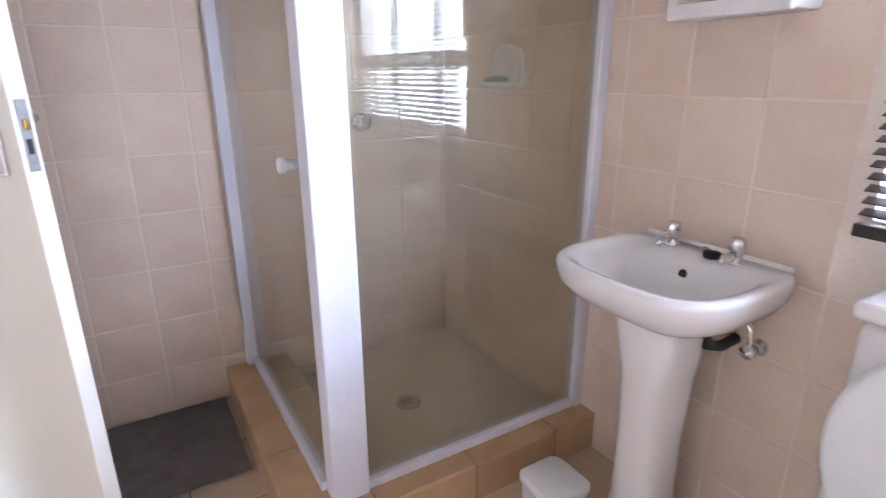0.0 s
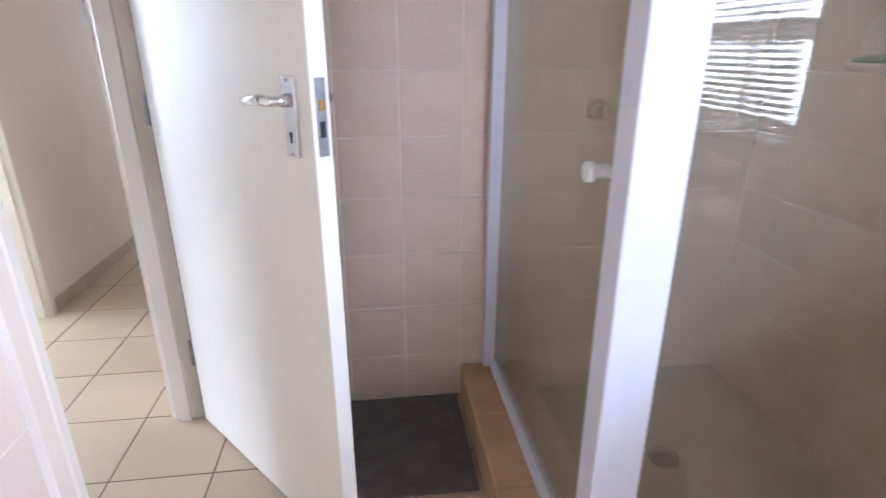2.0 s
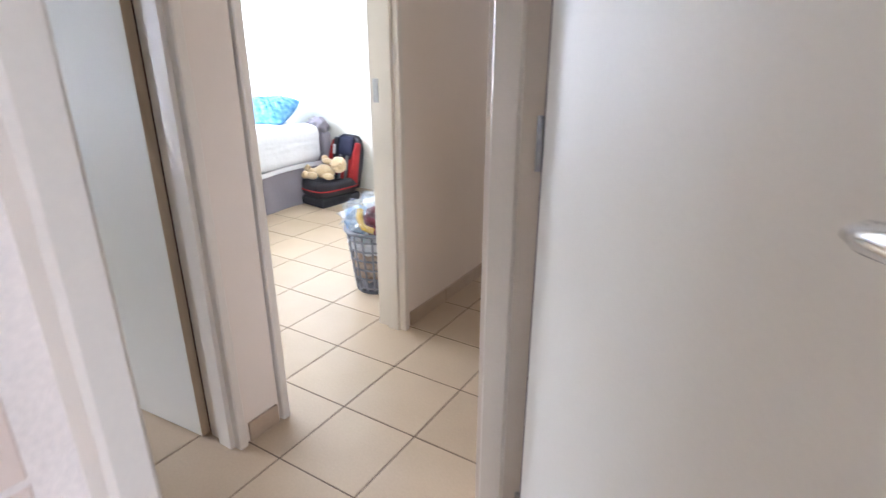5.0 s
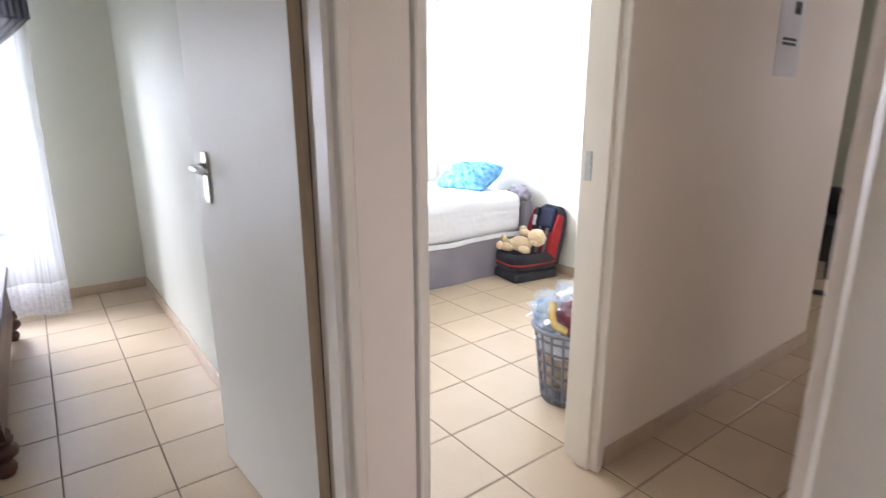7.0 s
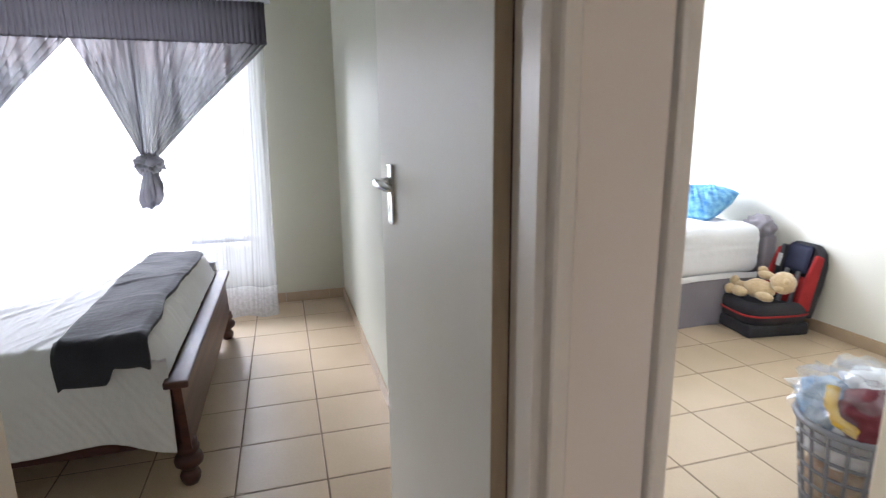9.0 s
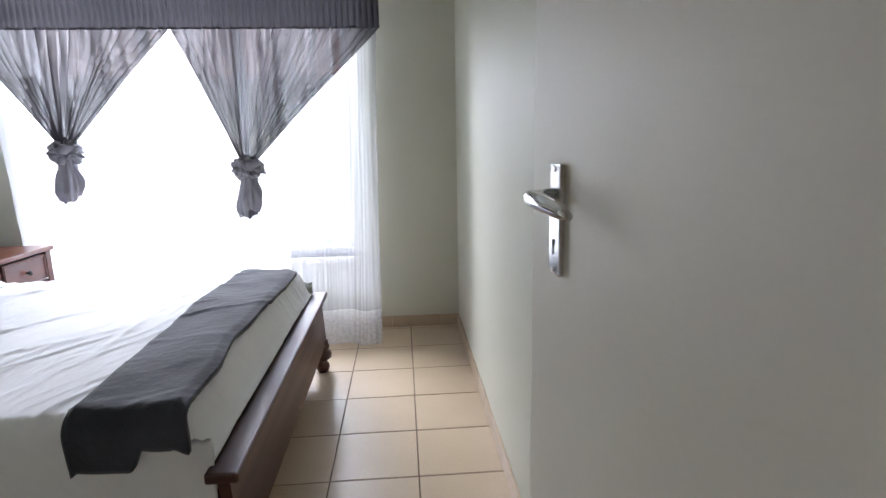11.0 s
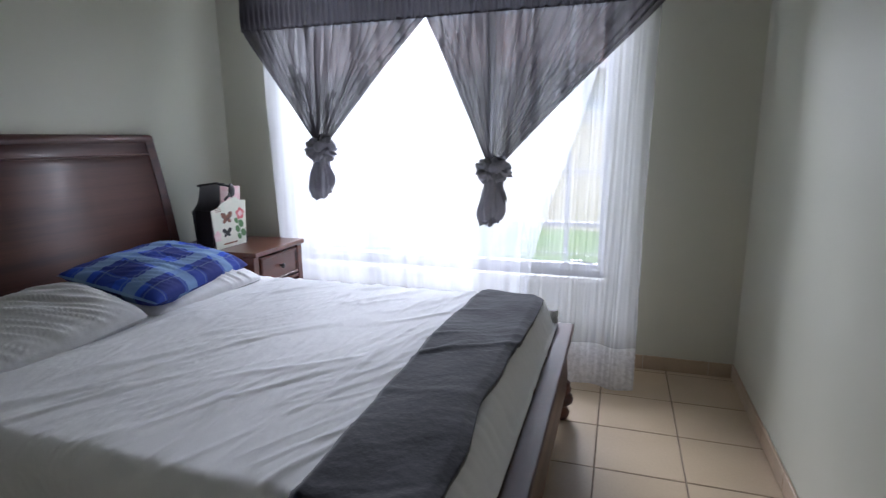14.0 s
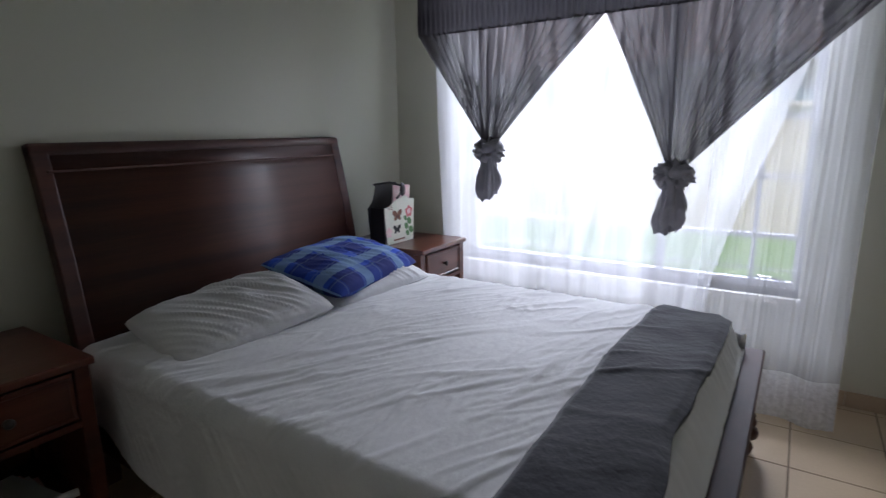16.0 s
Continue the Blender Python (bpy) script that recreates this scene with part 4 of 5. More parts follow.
LEG = [(0.024, 0.0), (0.030, 0.012), (0.034, 0.03), (0.028, 0.045), (0.020, 0.052), (0.024, 0.058), (0.044, 0.075), (0.047, 0.09), (0.042, 0.104), (0.026, 0.112), (0.036, 0.122), (0.038, 0.135), (0.032, 0.142), (0.032, 0.16)]
for x in (BX0 + 0.012, BX1 - 0.025):
    part("leg", lathe(LEG, (x, -0.748, 0)), MAHOGANY, bed, "turned mahogany foot", True)
for x in (BX0 + 0.02, BX1 - 0.045):
    part("side_rail", box(x, x + 0.025, -2.62, -0.76, 0.15, 0.29, 0.004), MAHOGANY, bed)
part("slat_base", box(BX0 + 0.045, BX1 - 0.045, -2.58, -0.78, 0.17, 0.20), CHERRY, bed)
mt = thing("mattress", (-2.315, -1.7, 0.2), "thick mattress under the white sheet", "mattress")
part("body", box(BX0 + 0.03, BX1 - 0.05, -2.58, -0.83, 0.202, 0.488, 0.05, None, 4), SHEET, mt)

ZT = 0.515


def bed_flat(x, y):
    a = abs(x - (BX0 + BX1) / 2)
    return ZT + 0.010 * math.cos(min(1, a / 0.65) * math.pi / 2) + 0.008 * noise.noise((x * 2, y * 3, 4))


def bed_top(x, y):
    """Height of the bedspread over the flat of the bed."""
    z = bed_flat(x, y) + 0.0065 * folds(x, y) + 0.0048 * folds(x + 0.25 * y, 0.9 * y - 0.4 * x, 1.3, 11.0)
    return z + 0.014 * ease(1 - abs(-0.822 - y) / 0.05) * (0.5 + 1.3 * abs(noise.noise((x * 20 + y * 14, y * 6, 2))))


def sheet_at(u, v):
    """Over the bed: u across from the window side to the passage side, v from the foot to the head."""
    y = -0.775 - 1.812 * v
    half = (BX1 - BX0) / 2 - 0.008
    mid = (BX0 + BX1) / 2
    hem = 0.165 + 0.028 * math.sin(v * 9) + 0.02 * noise.noise((v * 7, 1, 0)) - 0.03 * ease(1 - v * 8) + 0.10 * ease((v - 0.80) / 0.2)
    drop = ZT - hem
    r = 0.055
    total = 2 * (half - r) + 2 * (math.pi / 2 * r) + 2 * (drop - r)
    s = (u - 0.5) * total
    side, a = (1 if s > 0 else -1), abs(s)
    flat, arc = half - r, math.pi / 2 * r
    if a < flat:
        x, z, out = side * a, ZT, 0.0
    elif a < flat + arc:
        t = (a - flat) / r
        x, z, out = side * (flat + r * math.sin(t)), ZT - r * (1 - math.cos(t)), 0.4
    else:
        d = a - flat - arc
        x, z, out = side * (half + 0.012 * math.sin(v * 26 + 2 * noise.noise((v * 5, 0, 0))) * d / drop + 0.03 * d), ZT - r - d, 1.0
    x += mid
    c = folds(x + y, y + z)
    if out < 0.5:
        z += bed_top(x, y) - ZT
        z = max(z - 0.115 * ease(1 - (-0.775 - y) / 0.085) ** 1.5, 0.404)
    else:
        x += side * 0.0025 * c
    return (x, y, z)


sb = thing("bed_sheet", (-2.315, -1.7, 0.5), "creased white cotton bedspread hanging over the bed sides", "bedspread")
part("cloth", sheet(sheet_at, 350, 300, 0.004), SHEET, sb, "", True)


def throw_at(u, v, low=0.036):
    """A folded throw across the foot of the bed: u from the window side to the passage side."""
    xa = -2.985 + (1.475 + 0.045 * (1 - ease((v - 0.5) / 0.12))) * u
    far = ease((0.07 - u) / 0.07)
    wide0 = -1.072 - 0.020 * math.sin(u * 3.1) + 0.008 * noise.noise((u * 9, 2, 0)) + 0.02 * far
    wide1 = -0.822 + 0.010 * math.sin(u * 6 + 1) + 0.014 * noise.noise((u * 7, 6, 0)) - 0.03 * far
    y = wide0 + (wide1 - wide0) * v
    xa += 0.025 * noise.noise((v * 3, 7, 0)) * (1 - u) + 0.03 * v * far
    z = bed_flat(min(xa, BX1 - 0.07), y) + low
    over = xa - (BX1 - 0.035)
    x = xa
    if over > 0:
        r = 0.05
        t = min(over / r, math.pi / 2)
        x = BX1 - 0.035 + r * math.sin(t) + 0.012
        z -= r * (1 - math.cos(t)) + max(0, over - r * math.pi / 2) * (1 + 0.15 * v)
    z -= 0.009 * ease((v - 0.88) / 0.12) + 0.014 * ease((0.07 - v) / 0.07) + 0.012 * ease((0.03 - u) / 0.03)
    d = 0.8 * x + 0.6 * y
    ridge = max(0.0, 1 - abs(noise.noise((x * 2.2 + 4, d * 7, 1))) * 7) * ease(0.5 + 1.5 * noise.noise((x * 2, y * 4, 31)))
    z += 0.009 * noise.noise((x * 4, y * 6, 9)) + 0.002 * noise.noise((x * 13, y * 15, 3)) + 0.005 * ridge + 0.004 * folds(y, x, 1.0, 3.0)
    return (x, y, z)


tw = thing("throw_blanket", (-2.3, -0.96, 0.53), "folded charcoal fleece throw across the foot of the bed", "blanket")
part("cloth", sheet(throw_at, 150, 54, 0.016), THROW, tw, "", True)


def pillow(name, centre, size, turn, tilt, mat, label, seed, lean=0.0):
    ob = thing(name, centre, label, "pillow")
    m = pose(*centre, tilt, lean, turn)
    n = 70

    def half(sign):
        def f(u, v):
            a, b = 2 * u - 1, 2 * v - 1
            body = max(0.0, (1 - abs(a) ** 2.6) * (1 - abs(b) ** 2.6)) ** 0.45
            pinch = 1 - 0.07 * (1 - abs(a) ** 2) * abs(b) ** 3
            pinch2 = 1 - 0.06 * (1 - abs(b) ** 2) * abs(a) ** 3
            corner = 1 - 0.07 * (abs(a) * abs(b)) ** 3
            x, y = a * size[0] / 2 * pinch2 * corner, b * size[1] / 2 * pinch * corner
            z = sign * size[2] / 2 * body
            if sign > 0:
                z += body * (0.015 * folds(y + 0.4 * x + seed, x + 0.3 * y, 1.4, seed) + 0.016 * noise.noise((x * 6 + seed, y * 6, seed)))
            return m @ Vector((x, y, z))
        return f
    bm = sheet(half(1), n, n)
    joined(bm, sheet(lambda u, v: half(-1)(1 - u, v), 20, 20))
    part("case", bm, mat, ob, "", True)
    return ob


pillow("pillow", (-2.02, -2.325, 0.560), (0.62, 0.44, 0.145), -7, -10, SHEET, "creased white cotton pillow against the headboard", 1.0, 6)
pillow("pillow", (-2.64, -2.33, 0.568), (0.62, 0.50, 0.12), -2, -10, SHEET, "white cotton pillow under the blue one", 2.0)
pillow("pillow", (-2.60, -2.325, 0.628), (0.66, 0.43, 0.125), 8, -13, PLAID, "blue and navy plaid pillow on top of a white one", 3.0)


# ---- bedside cabinets ----
def nightstand(name, x0, x1, y0, y1, top, label):
    ob = thing(name, ((x0 + x1) / 2, (y0 + y1) / 2, 0), label, "bedside table", "bedside cabinets")
    part("tabletop", box(x0 - 0.015, x1 + 0.015, y0, y1 + 0.018, top - 0.024, top, 0.005), CHERRY, ob)
    for x in (x0, x1 - 0.02):
        part("side_panel", box(x, x + 0.02, y0 + 0.01, y1, 0.06, top - 0.024, 0.002), CHERRY, ob)
        part("leg", box(x - 0.003, x + 0.037, y1 - 0.04, y1 + 0.004, 0.0, top - 0.024, 0.003), CHERRY, ob)
        part("leg", box(x - 0.003, x + 0.037, y0 + 0.004, y0 + 0.04, 0.0, top - 0.024, 0.003), CHERRY, ob)
    part("back_panel", box(x0 + 0.02, x1 - 0.02, y0 + 0.006, y0 + 0.018, 0.06, top - 0.03), CHERRY, ob)
    part("shelf", box(x0 + 0.02, x1 - 0.02, y0 + 0.02, y1 - 0.004, 0.10, 0.122, 0.002), CHERRY, ob)
    part("rail", box(x0 + 0.035, x1 - 0.035, y1 - 0.02, y1, top - 0.205, top - 0.185, 0.002), CHERRY, ob)
    dr = part("drawer", box(x0 + 0.042, x1 - 0.042, y1 - 0.30, y1 + 0.001, top - 0.178, top - 0.036, 0.003), CHERRY, ob)
    fr = bmesh.new()
    for a, b, c, d in ((x0 + 0.046, x1 - 0.046, top - 0.050, top - 0.040), (x0 + 0.046, x1 - 0.046, top - 0.174, top - 0.164), (x0 + 0.046, x0 + 0.056, top - 0.164, top - 0.050), (x1 - 0.056, x1 - 0.046, top - 0.164, top - 0.050)):
        box(a, b, y1 + 0.001, y1 + 0.006, c, d, 0.002, fr, 1)
    part("moulding", fr, CHERRY, dr)
    part("knob", moved(lathe([(0.006, 0), (0.006, 0.01), (0.013, 0.016), (0.014, 0.022), (0.008, 0.027), (0.0, 0.028)], turns=16), pose((x0 + x1) / 2, y1 + 0.001, top - 0.107, -90)), IRON_DARK, dr, "dark metal knob", True)
    return ob


nightstand("nightstand", -3.475, -3.075, -2.78, -2.245, 0.605, "red-brown cherry bedside cabinet by the window")
nightstand("nightstand", -1.53, -1.12, -2.78, -2.32, 0.585, "dark cherry bedside cabinet with magazines on its shelf")
mg = thing("magazine_pile", (-1.32, -2.52, 0.122), "pile of magazines on the bedside shelf", "magazines")
for k, (w, c) in enumerate(((0.22, PINK), (0.21, PAPER), (0.20, PINK), (0.20, PAPER))):
    part("magazine", moved(box(-w / 2, w / 2, -0.14, 0.14, 0.122 + 0.009 * k, 0.130 + 0.009 * k, 0.001), pose(-1.33, -2.50, 0, 0, 0, 6 * k - 8)), c, mg)
rl = thing("paper_roll", (-1.40, -2.37, 0.16), "pale rolled paper on the magazines", "paper")
part("roll", tube([(-1.47, -2.36, 0.170), (-1.30, -2.40, 0.170)], 0.012, 14), PAPER, rl, "", True)

# gift bag on the bedside cabinet
gb = thing("gift_bag", (-3.20, -2.48, 0.605), "cream gift bag printed with butterflies and roses, black sides", "gift bag")
gx0, gx1, gy = -3.315, -3.065, -2.470
dark = [(gx0 - 0.004, 0.606), (gx1 + 0.004, 0.606), (gx1 + 0.02, 0.80), (gx1 - 0.02, 0.835), (gx1 - 0.035, 0.87), (gx1 - 0.05, 0.925), (gx1 - 0.10, 0.93), (gx0 + 0.03, 0.925), (gx0 + 0.0, 0.81)]
part("back_panel", extruded([(x, z) for x, z in dark], 1, gy - 0.10, gy - 0.094), CARD_BLACK, gb, "black card back")
part("side_panel", box(gx0 - 0.004, gx0, gy - 0.095, gy - 0.002, 0.606, 0.80), CARD_BLACK, gb)
part("side_panel", box(gx1, gx1 + 0.004, gy - 0.095, gy - 0.002, 0.606, 0.805), CARD_BLACK, gb, "black card side")
front = [(gx0 + 0.012, 0.606), (gx1 - 0.012, 0.606), (gx1 + 0.006, 0.805), (gx1 - 0.04, 0.812), (gx1 - 0.07, 0.835), (gx0 + 0.075, 0.86), (gx0 + 0.04, 0.838), (gx0 - 0.006, 0.835)]
fp = part("front_panel", extruded(front, 1, gy, gy + 0.003), CARD_CREAM, gb, "cream card printed with butterflies")
part("card", moved(box(-0.075, 0.075, -0.002, 0.002, 0.0, 0.29), pose(-3.225, gy - 0.035, 0.625, -2, -4, 0)), PINK, gb, "pink spotted card in the bag")


def wing(cx, cz, r, mat):
    bm = bmesh.new()
    for sx in (-1, 1):
        for dz, rr, ang in ((0.45, 1.0, 35), (-0.45, 0.72, -35)):
            pts = []
            for k in range(14):
                a = 2 * math.pi * k / 14
                px, pz = rr * r * 0.62 * math.cos(a) + rr * r * 0.62, rr * r * 0.38 * math.sin(a)
                q = radians(ang)
                pts.append((cx + sx * (px * math.cos(q) - pz * math.sin(q)), gy + 0.0042, cz + px * math.sin(q) + pz * math.cos(q)))
            bm.faces.new([bm.verts.new(p) for p in pts])
    return part("butterfly", bm, mat, fp, "printed butterfly")


wing(-3.165, 0.755, 0.040, BUTTERFLY)
wing(-3.160, 0.680, 0.032, INK)


def disc(cx, cz, r, mat, name, lobes=5, y=0.0042):
    bm = bmesh.new()
    bm.faces.new([bm.verts.new((cx + r * (1 + 0.14 * math.sin(lobes * a)) * math.cos(a), gy + y, cz + r * (1 + 0.14 * math.sin(lobes * a)) * math.sin(a))) for a in [2 * math.pi * k / 30 for k in range(30)]])
    return part(name, bm, mat, fp)


for dx, dz, r in ((-0.005, -0.05, 0.02), (0.022, -0.075, 0.018), (-0.02, -0.10, 0.02), (0.012, -0.115, 0.016), (0.03, -0.03, 0.014)):
    disc(-3.265 + dx, 0.765 + dz, r, LEAF, "leaf", 2, 0.0038)
disc(-3.268, 0.768, 0.030, ROSE, "rose")
disc(-3.268, 0.768, 0.015, PINK, "petal", 4, 0.0046)
disc(-3.090, 0.672, 0.026, PINK, "rose")
for k in range(3):
    part("lettering_bar", box(-3.13 + 0.004 * k, -3.085, gy + 0.0036, gy + 0.0044, 0.795 + 0.009 * k, 0.798 + 0.009 * k), BUTTERFLY, fp)
part("lettering_bar", box(-3.23, -3.13, gy + 0.0036, gy + 0.0044, 0.622, 0.630), BUTTERFLY, fp)
rb = bmesh.new()
joined(rb, tube([(-3.085, gy - 0.09, 0.925), (-3.15, gy - 0.03, 0.935), (-3.205, gy + 0.004, 0.915), (-3.195, gy + 0.006, 0.87), (-3.165, gy + 0.003, 0.85)], 0.006, 8))
joined(rb, blob((-3.215, gy + 0.006, 0.895), (0.022, 0.008, 0.035), 0.3, 6))
part("ribbon", rb, CARD_BLACK, gb, "black ribbon handle", True)

# ---- curtains ----
CX = -3.40


def curtain(name, ya, yb, knot, tail, label, seed):
    """A gathered panel drawn down to a knot. knot: (y, z)."""
    ob = thing(name, (CX, (ya + yb) / 2, knot[1]), label, "curtain", "tied curtains")
    top = 1.700
    ky, kz = knot

    def f(u, v):
        e = v ** 1.05
        side = (u - 0.5) * 2
        sag = 0.03 * math.sin(math.pi * v) * side * (1 if side > 0 else 0.6)
        hold = ease((v - 0.0) / 0.2)
        y = (ya + (yb - ya) * u) * (1 - e) + (ky + 0.035 * side) * e - sag * 0.5
        z = top + (kz + 0.03 - top) * (v + 0.02 * (1 - side * side) * v * (1 - v))
        amp = (0.010 + 0.016 * abs(noise.noise((u * 9 + seed, 0.4 * v, 8)))) * (1 - 0.5 * e)
        w = 2 * math.pi * (19 * u + 1.1 * noise.noise((u * 6 + seed, v * 0.9, seed)))
        x = CX + amp * math.sin(w) + 0.020 * noise.noise((u * 13 + seed, v * 1.2, 3)) + 0.010 * noise.noise((u * 55 + seed, v * 2.2, 5)) + 0.030 * e * (1 - side * side) + 0.02 * e
        y += 0.006 * math.cos(w) * (1 - e)
        return (x, y, z)
    part("panel", sheet(f, 300, 70), CURTAIN_GREY, ob, "thin gathered grey voile", True)

    def head(u, v):
        w = 2 * math.pi * (34 * u + 0.4 * noise.noise((u * 9 + seed, 0, 0)))
        y = ya + (yb - ya) * u
        return (CX + 0.012 * math.sin(w) * (0.6 + 0.4 * math.cos(9 * v)), y + 0.002 * math.cos(w), 1.93 - 0.240 * v)
    part("heading", sheet(head, 260, 10), CURTAIN_HEAD, ob, "darker ruched heading band", True)
    # the knot: cloth wound round itself
    kx = CX + 0.035
    bm = blob((kx, ky, kz), (0.056, 0.068, 0.055), 0.8, 14, 4, seed)
    wind = [(kx + (0.040 + 0.012 * math.sin(3 * a)) * math.cos(a), ky + 0.056 * math.sin(a), kz - 0.014 + 0.030 * math.sin(a + 0.7)) for a in [2 * math.pi * k / 36 for k in range(37)]]
    joined(bm, tube(wind, 0.021, 10, [0.021 + 0.006 * math.sin(5 * k / 36 * 6.28) for k in range(37)]))
    joined(bm, blob((kx + 0.012, ky - 0.036, kz + 0.022), (0.036, 0.030, 0.028), 0.5, 9, 3, seed + 4))
    part("knot", bm, CURTAIN_KNOT, ob, "", True)

    def tl(u, v):
        a = 2 * math.pi * u
        r = 0.032 + 0.026 * ease(v * 1.3) - 0.012 * ease((v - 0.75) / 0.25)
        r *= 1 + 0.20 * math.sin(4 * a + seed + 2 * v) + 0.10 * math.sin(9 * a - 3 * v) + 0.22 * noise.noise((3 * math.cos(a), 3 * math.sin(a), 3 * v + seed))
        return (kx + 0.75 * r * math.cos(a), ky - 0.012 * v + r * math.sin(a), kz - 0.03 + (tail - kz + 0.03) * v + 0.022 * v * math.sin(a + seed) + 0.007 * v * math.sin(5 * a))
    part("tail", sheet(tl, 80, 30), CURTAIN_KNOT, ob, "", True)
    return ob


# the same curtain cloth, with the light on knots and tails put into a paler colour
CURTAIN_KNOT = material("grey_curtain_cloth_lit", (0.34, 0.33, 0.365), 0.9, (0.27, 0.262, 0.30), 12, 0.06, 300, 0.3, 120, sheen=0.2)
curtain("curtain", -1.462, -0.415, (-1.120, 1.000), 0.755, "grey voile curtain tied in a knot over the window", 1.0)
curtain("curtain", -2.470, -1.458, (-2.015, 1.100), 0.862, "grey voile curtain tied in a knot near the bed head", 5.0)
rod = thing("curtain_rail", (-3.44, -1.45, 1.95), "white curtain rail above the window", "curtain rail")
part("rail", box(-3.47, -3.44, -2.52, -0.38, 1.935, 1.960, 0.004), ALU_WHITE, rod)
for y in (-2.45, -1.45, -0.45):
    part("bracket", box(-3.641, -3.455, y - 0.012, y + 0.012, 1.938, 1.957, 0.003), ALU_WHITE, rod)


def sheer_panel(name, lo_edge, hi_edge, count, label, seed, kick=True, cloth=SHEER, full=1.0):
    """A net curtain between two edges, each given by the share of the drop."""
    ob = thing(name, (-3.49, (lo_edge(0) + hi_edge(0)) / 2, 0.0), label, "net curtain", "net curtains")

    def f(lo, hi):
        def g(u, v):
            v = lo + (hi - lo) * v
            y = lo_edge(v) + (hi_edge(v) - lo_edge(v)) * u
            w = 2 * math.pi * (count * u + 0.8 * noise.noise((u * 4 + seed, v * 1.0, seed)))
            away = 0.175 * ease((y + 1.25) / 0.6) * v ** 1.3 if kick else 0.0
            bunch = 0.5 + 1.2 * abs(noise.noise((u * 6 + seed, 2, 0)))
            return (-3.495 + away + 0.013 * full * bunch * math.sin(w) + 0.022 * full * noise.noise((u * 7 + seed, 0.5 * v, 4)) + 0.004 * noise.noise((u * 40, v * 4, seed)), y + 0.004 * math.cos(w), 1.925 - 1.905 * v + 0.010 * math.sin(w * 0.5) * v)
        return g
    part("net", sheet(f(0.0, 0.90), 260, 60), cloth, ob, "", True)
    part("hem", sheet(f(0.90, 1.0), 260, 8), SHEER_DENSE, ob, "denser embroidered hem", True)
    return ob


sheer_panel("net_curtain", lambda v: -2.43 + 0.07 * v, lambda v: -0.64 - 0.30 * ease((v - 0.1) / 0.75) - 0.05 * v, 11, "white sheer net curtain drawn back across the window", 2.0, False, SHEER, 0.7)
sheer_panel("net_curtain", lambda v: -0.98 - 0.04 * v, lambda v: -0.435 - 0.03 * v, 4, "thin white sheer net curtain hanging to the floor", 6.0, True, SHEER_THIN, 0.25)

# ---- second bedroom ----
b2 = thing("bed", (-2.8, 1.4, 0), "single bed with a grey valanced base and white mattress", "bed")
bm = sheet(lambda u, v: (-2.335 + 0.006 * math.sin(v * 30), 0.45 + 1.93 * v, 0.29 * (1 - u)), 4, 60)
joined(bm, sheet(lambda u, v: (-2.335 - 0.97 * v, 2.38 + 0.006 * math.sin(v * 22), 0.29 * (1 - u)), 4, 30))
joined(bm, box(-3.30, -2.345, 0.46, 2.37, 0.02, 0.285))
part("base", bm, BASE_CLOTH, b2, "mauve-grey cloth base")


def soft_box(x0, x1, y0, y1, z0, z1, r, seed, amp):
    bm = box(x0, x1, y0, y1, z0, z1, r, None, 5)
    bmesh.ops.subdivide_edges(bm, edges=[e for e in bm.edges if e.calc_length() > 0.1], cuts=14, use_grid_fill=True)
    for v in bm.verts:
        k = amp * (folds(v.co.x * 2 + v.co.z * 2, v.co.y * 0.8 + v.co.z, 1, seed) + noise.noise(v.co * 5))
        d = (v.co - Vector(((x0 + x1) / 2, (y0 + y1) / 2, (z0 + z1) / 2)))
        v.co += Vector((math.copysign(k, d.x) if abs(d.x) > 0.9 * (x1 - x0) / 2 else 0, 0, k if d.z > 0 else 0))
    return bm


part("mattress", soft_box(-3.31, -2.325, 0.45, 2.39, 0.30, 0.600, 0.07, 3.0, 0.010), SHEET, b2, "white sheeted mattress", True)
part("sheet_hem", sheet(lambda u, v: (-2.322 + 0.004 * math.sin(v * 40), 0.46 + 1.9 * v, 0.32 - 0.035 * u + 0.006 * math.sin(v * 17)), 3, 60, 0.003), SHEET, b2)
pillow("pillow", (-2.80, 2.25, 0.69), (0.50, 0.36, 0.17), 14, 24, AQUA, "aqua and blue printed pillow on the single bed", 7.0)
bp = thing("folded_cloth", (-2.50, 2.42, 0.55), "grey patterned cloth at the bed end", "cloth")
part("cloth", blob((-2.42, 2.44, 0.575), (0.10, 0.07, 0.075), 0.35, 8, 4, 2.0), BASE_CLOTH, bp, "", True)
part("support", box(-2.52, -2.33, 2.40, 2.50, 0.0, 0.53, 0.02), BASE_CLOTH, bp)

# child's car seat in the corner
cs = thing("car_seat", (-2.14, 2.3, 0), "black and red child car seat on the floor", "car seat")
seat_turn = Matrix.Translation((-2.195, 2.30, 0)) @ pose(0, 0, 0, 0, 0, -8) @ Matrix.Diagonal((0.79, 0.95, 0.97, 1))


def cseat(bm):
    return moved(bm, seat_turn)


part("base", cseat(box(-0.185, 0.185, -0.21, 0.20, 0.0, 0.075, 0.02, None, 3)), SEAT_BLACK, cs)
sq = []
for z, gx, gy2 in ((0.075, 0.185, 0.20), (0.10, 0.20, 0.215), (0.17, 0.205, 0.22), (0.205, 0.195, 0.21), (0.20, 0.15, 0.165), (0.15, 0.12, 0.13)):
    sq.append([(gx * math.copysign(abs(math.cos(a)) ** 0.55, math.cos(a)), -0.0 + gy2 * math.copysign(abs(math.sin(a)) ** 0.55, math.sin(a)), z) for a in [2 * math.pi * i / 40 for i in range(40)]])
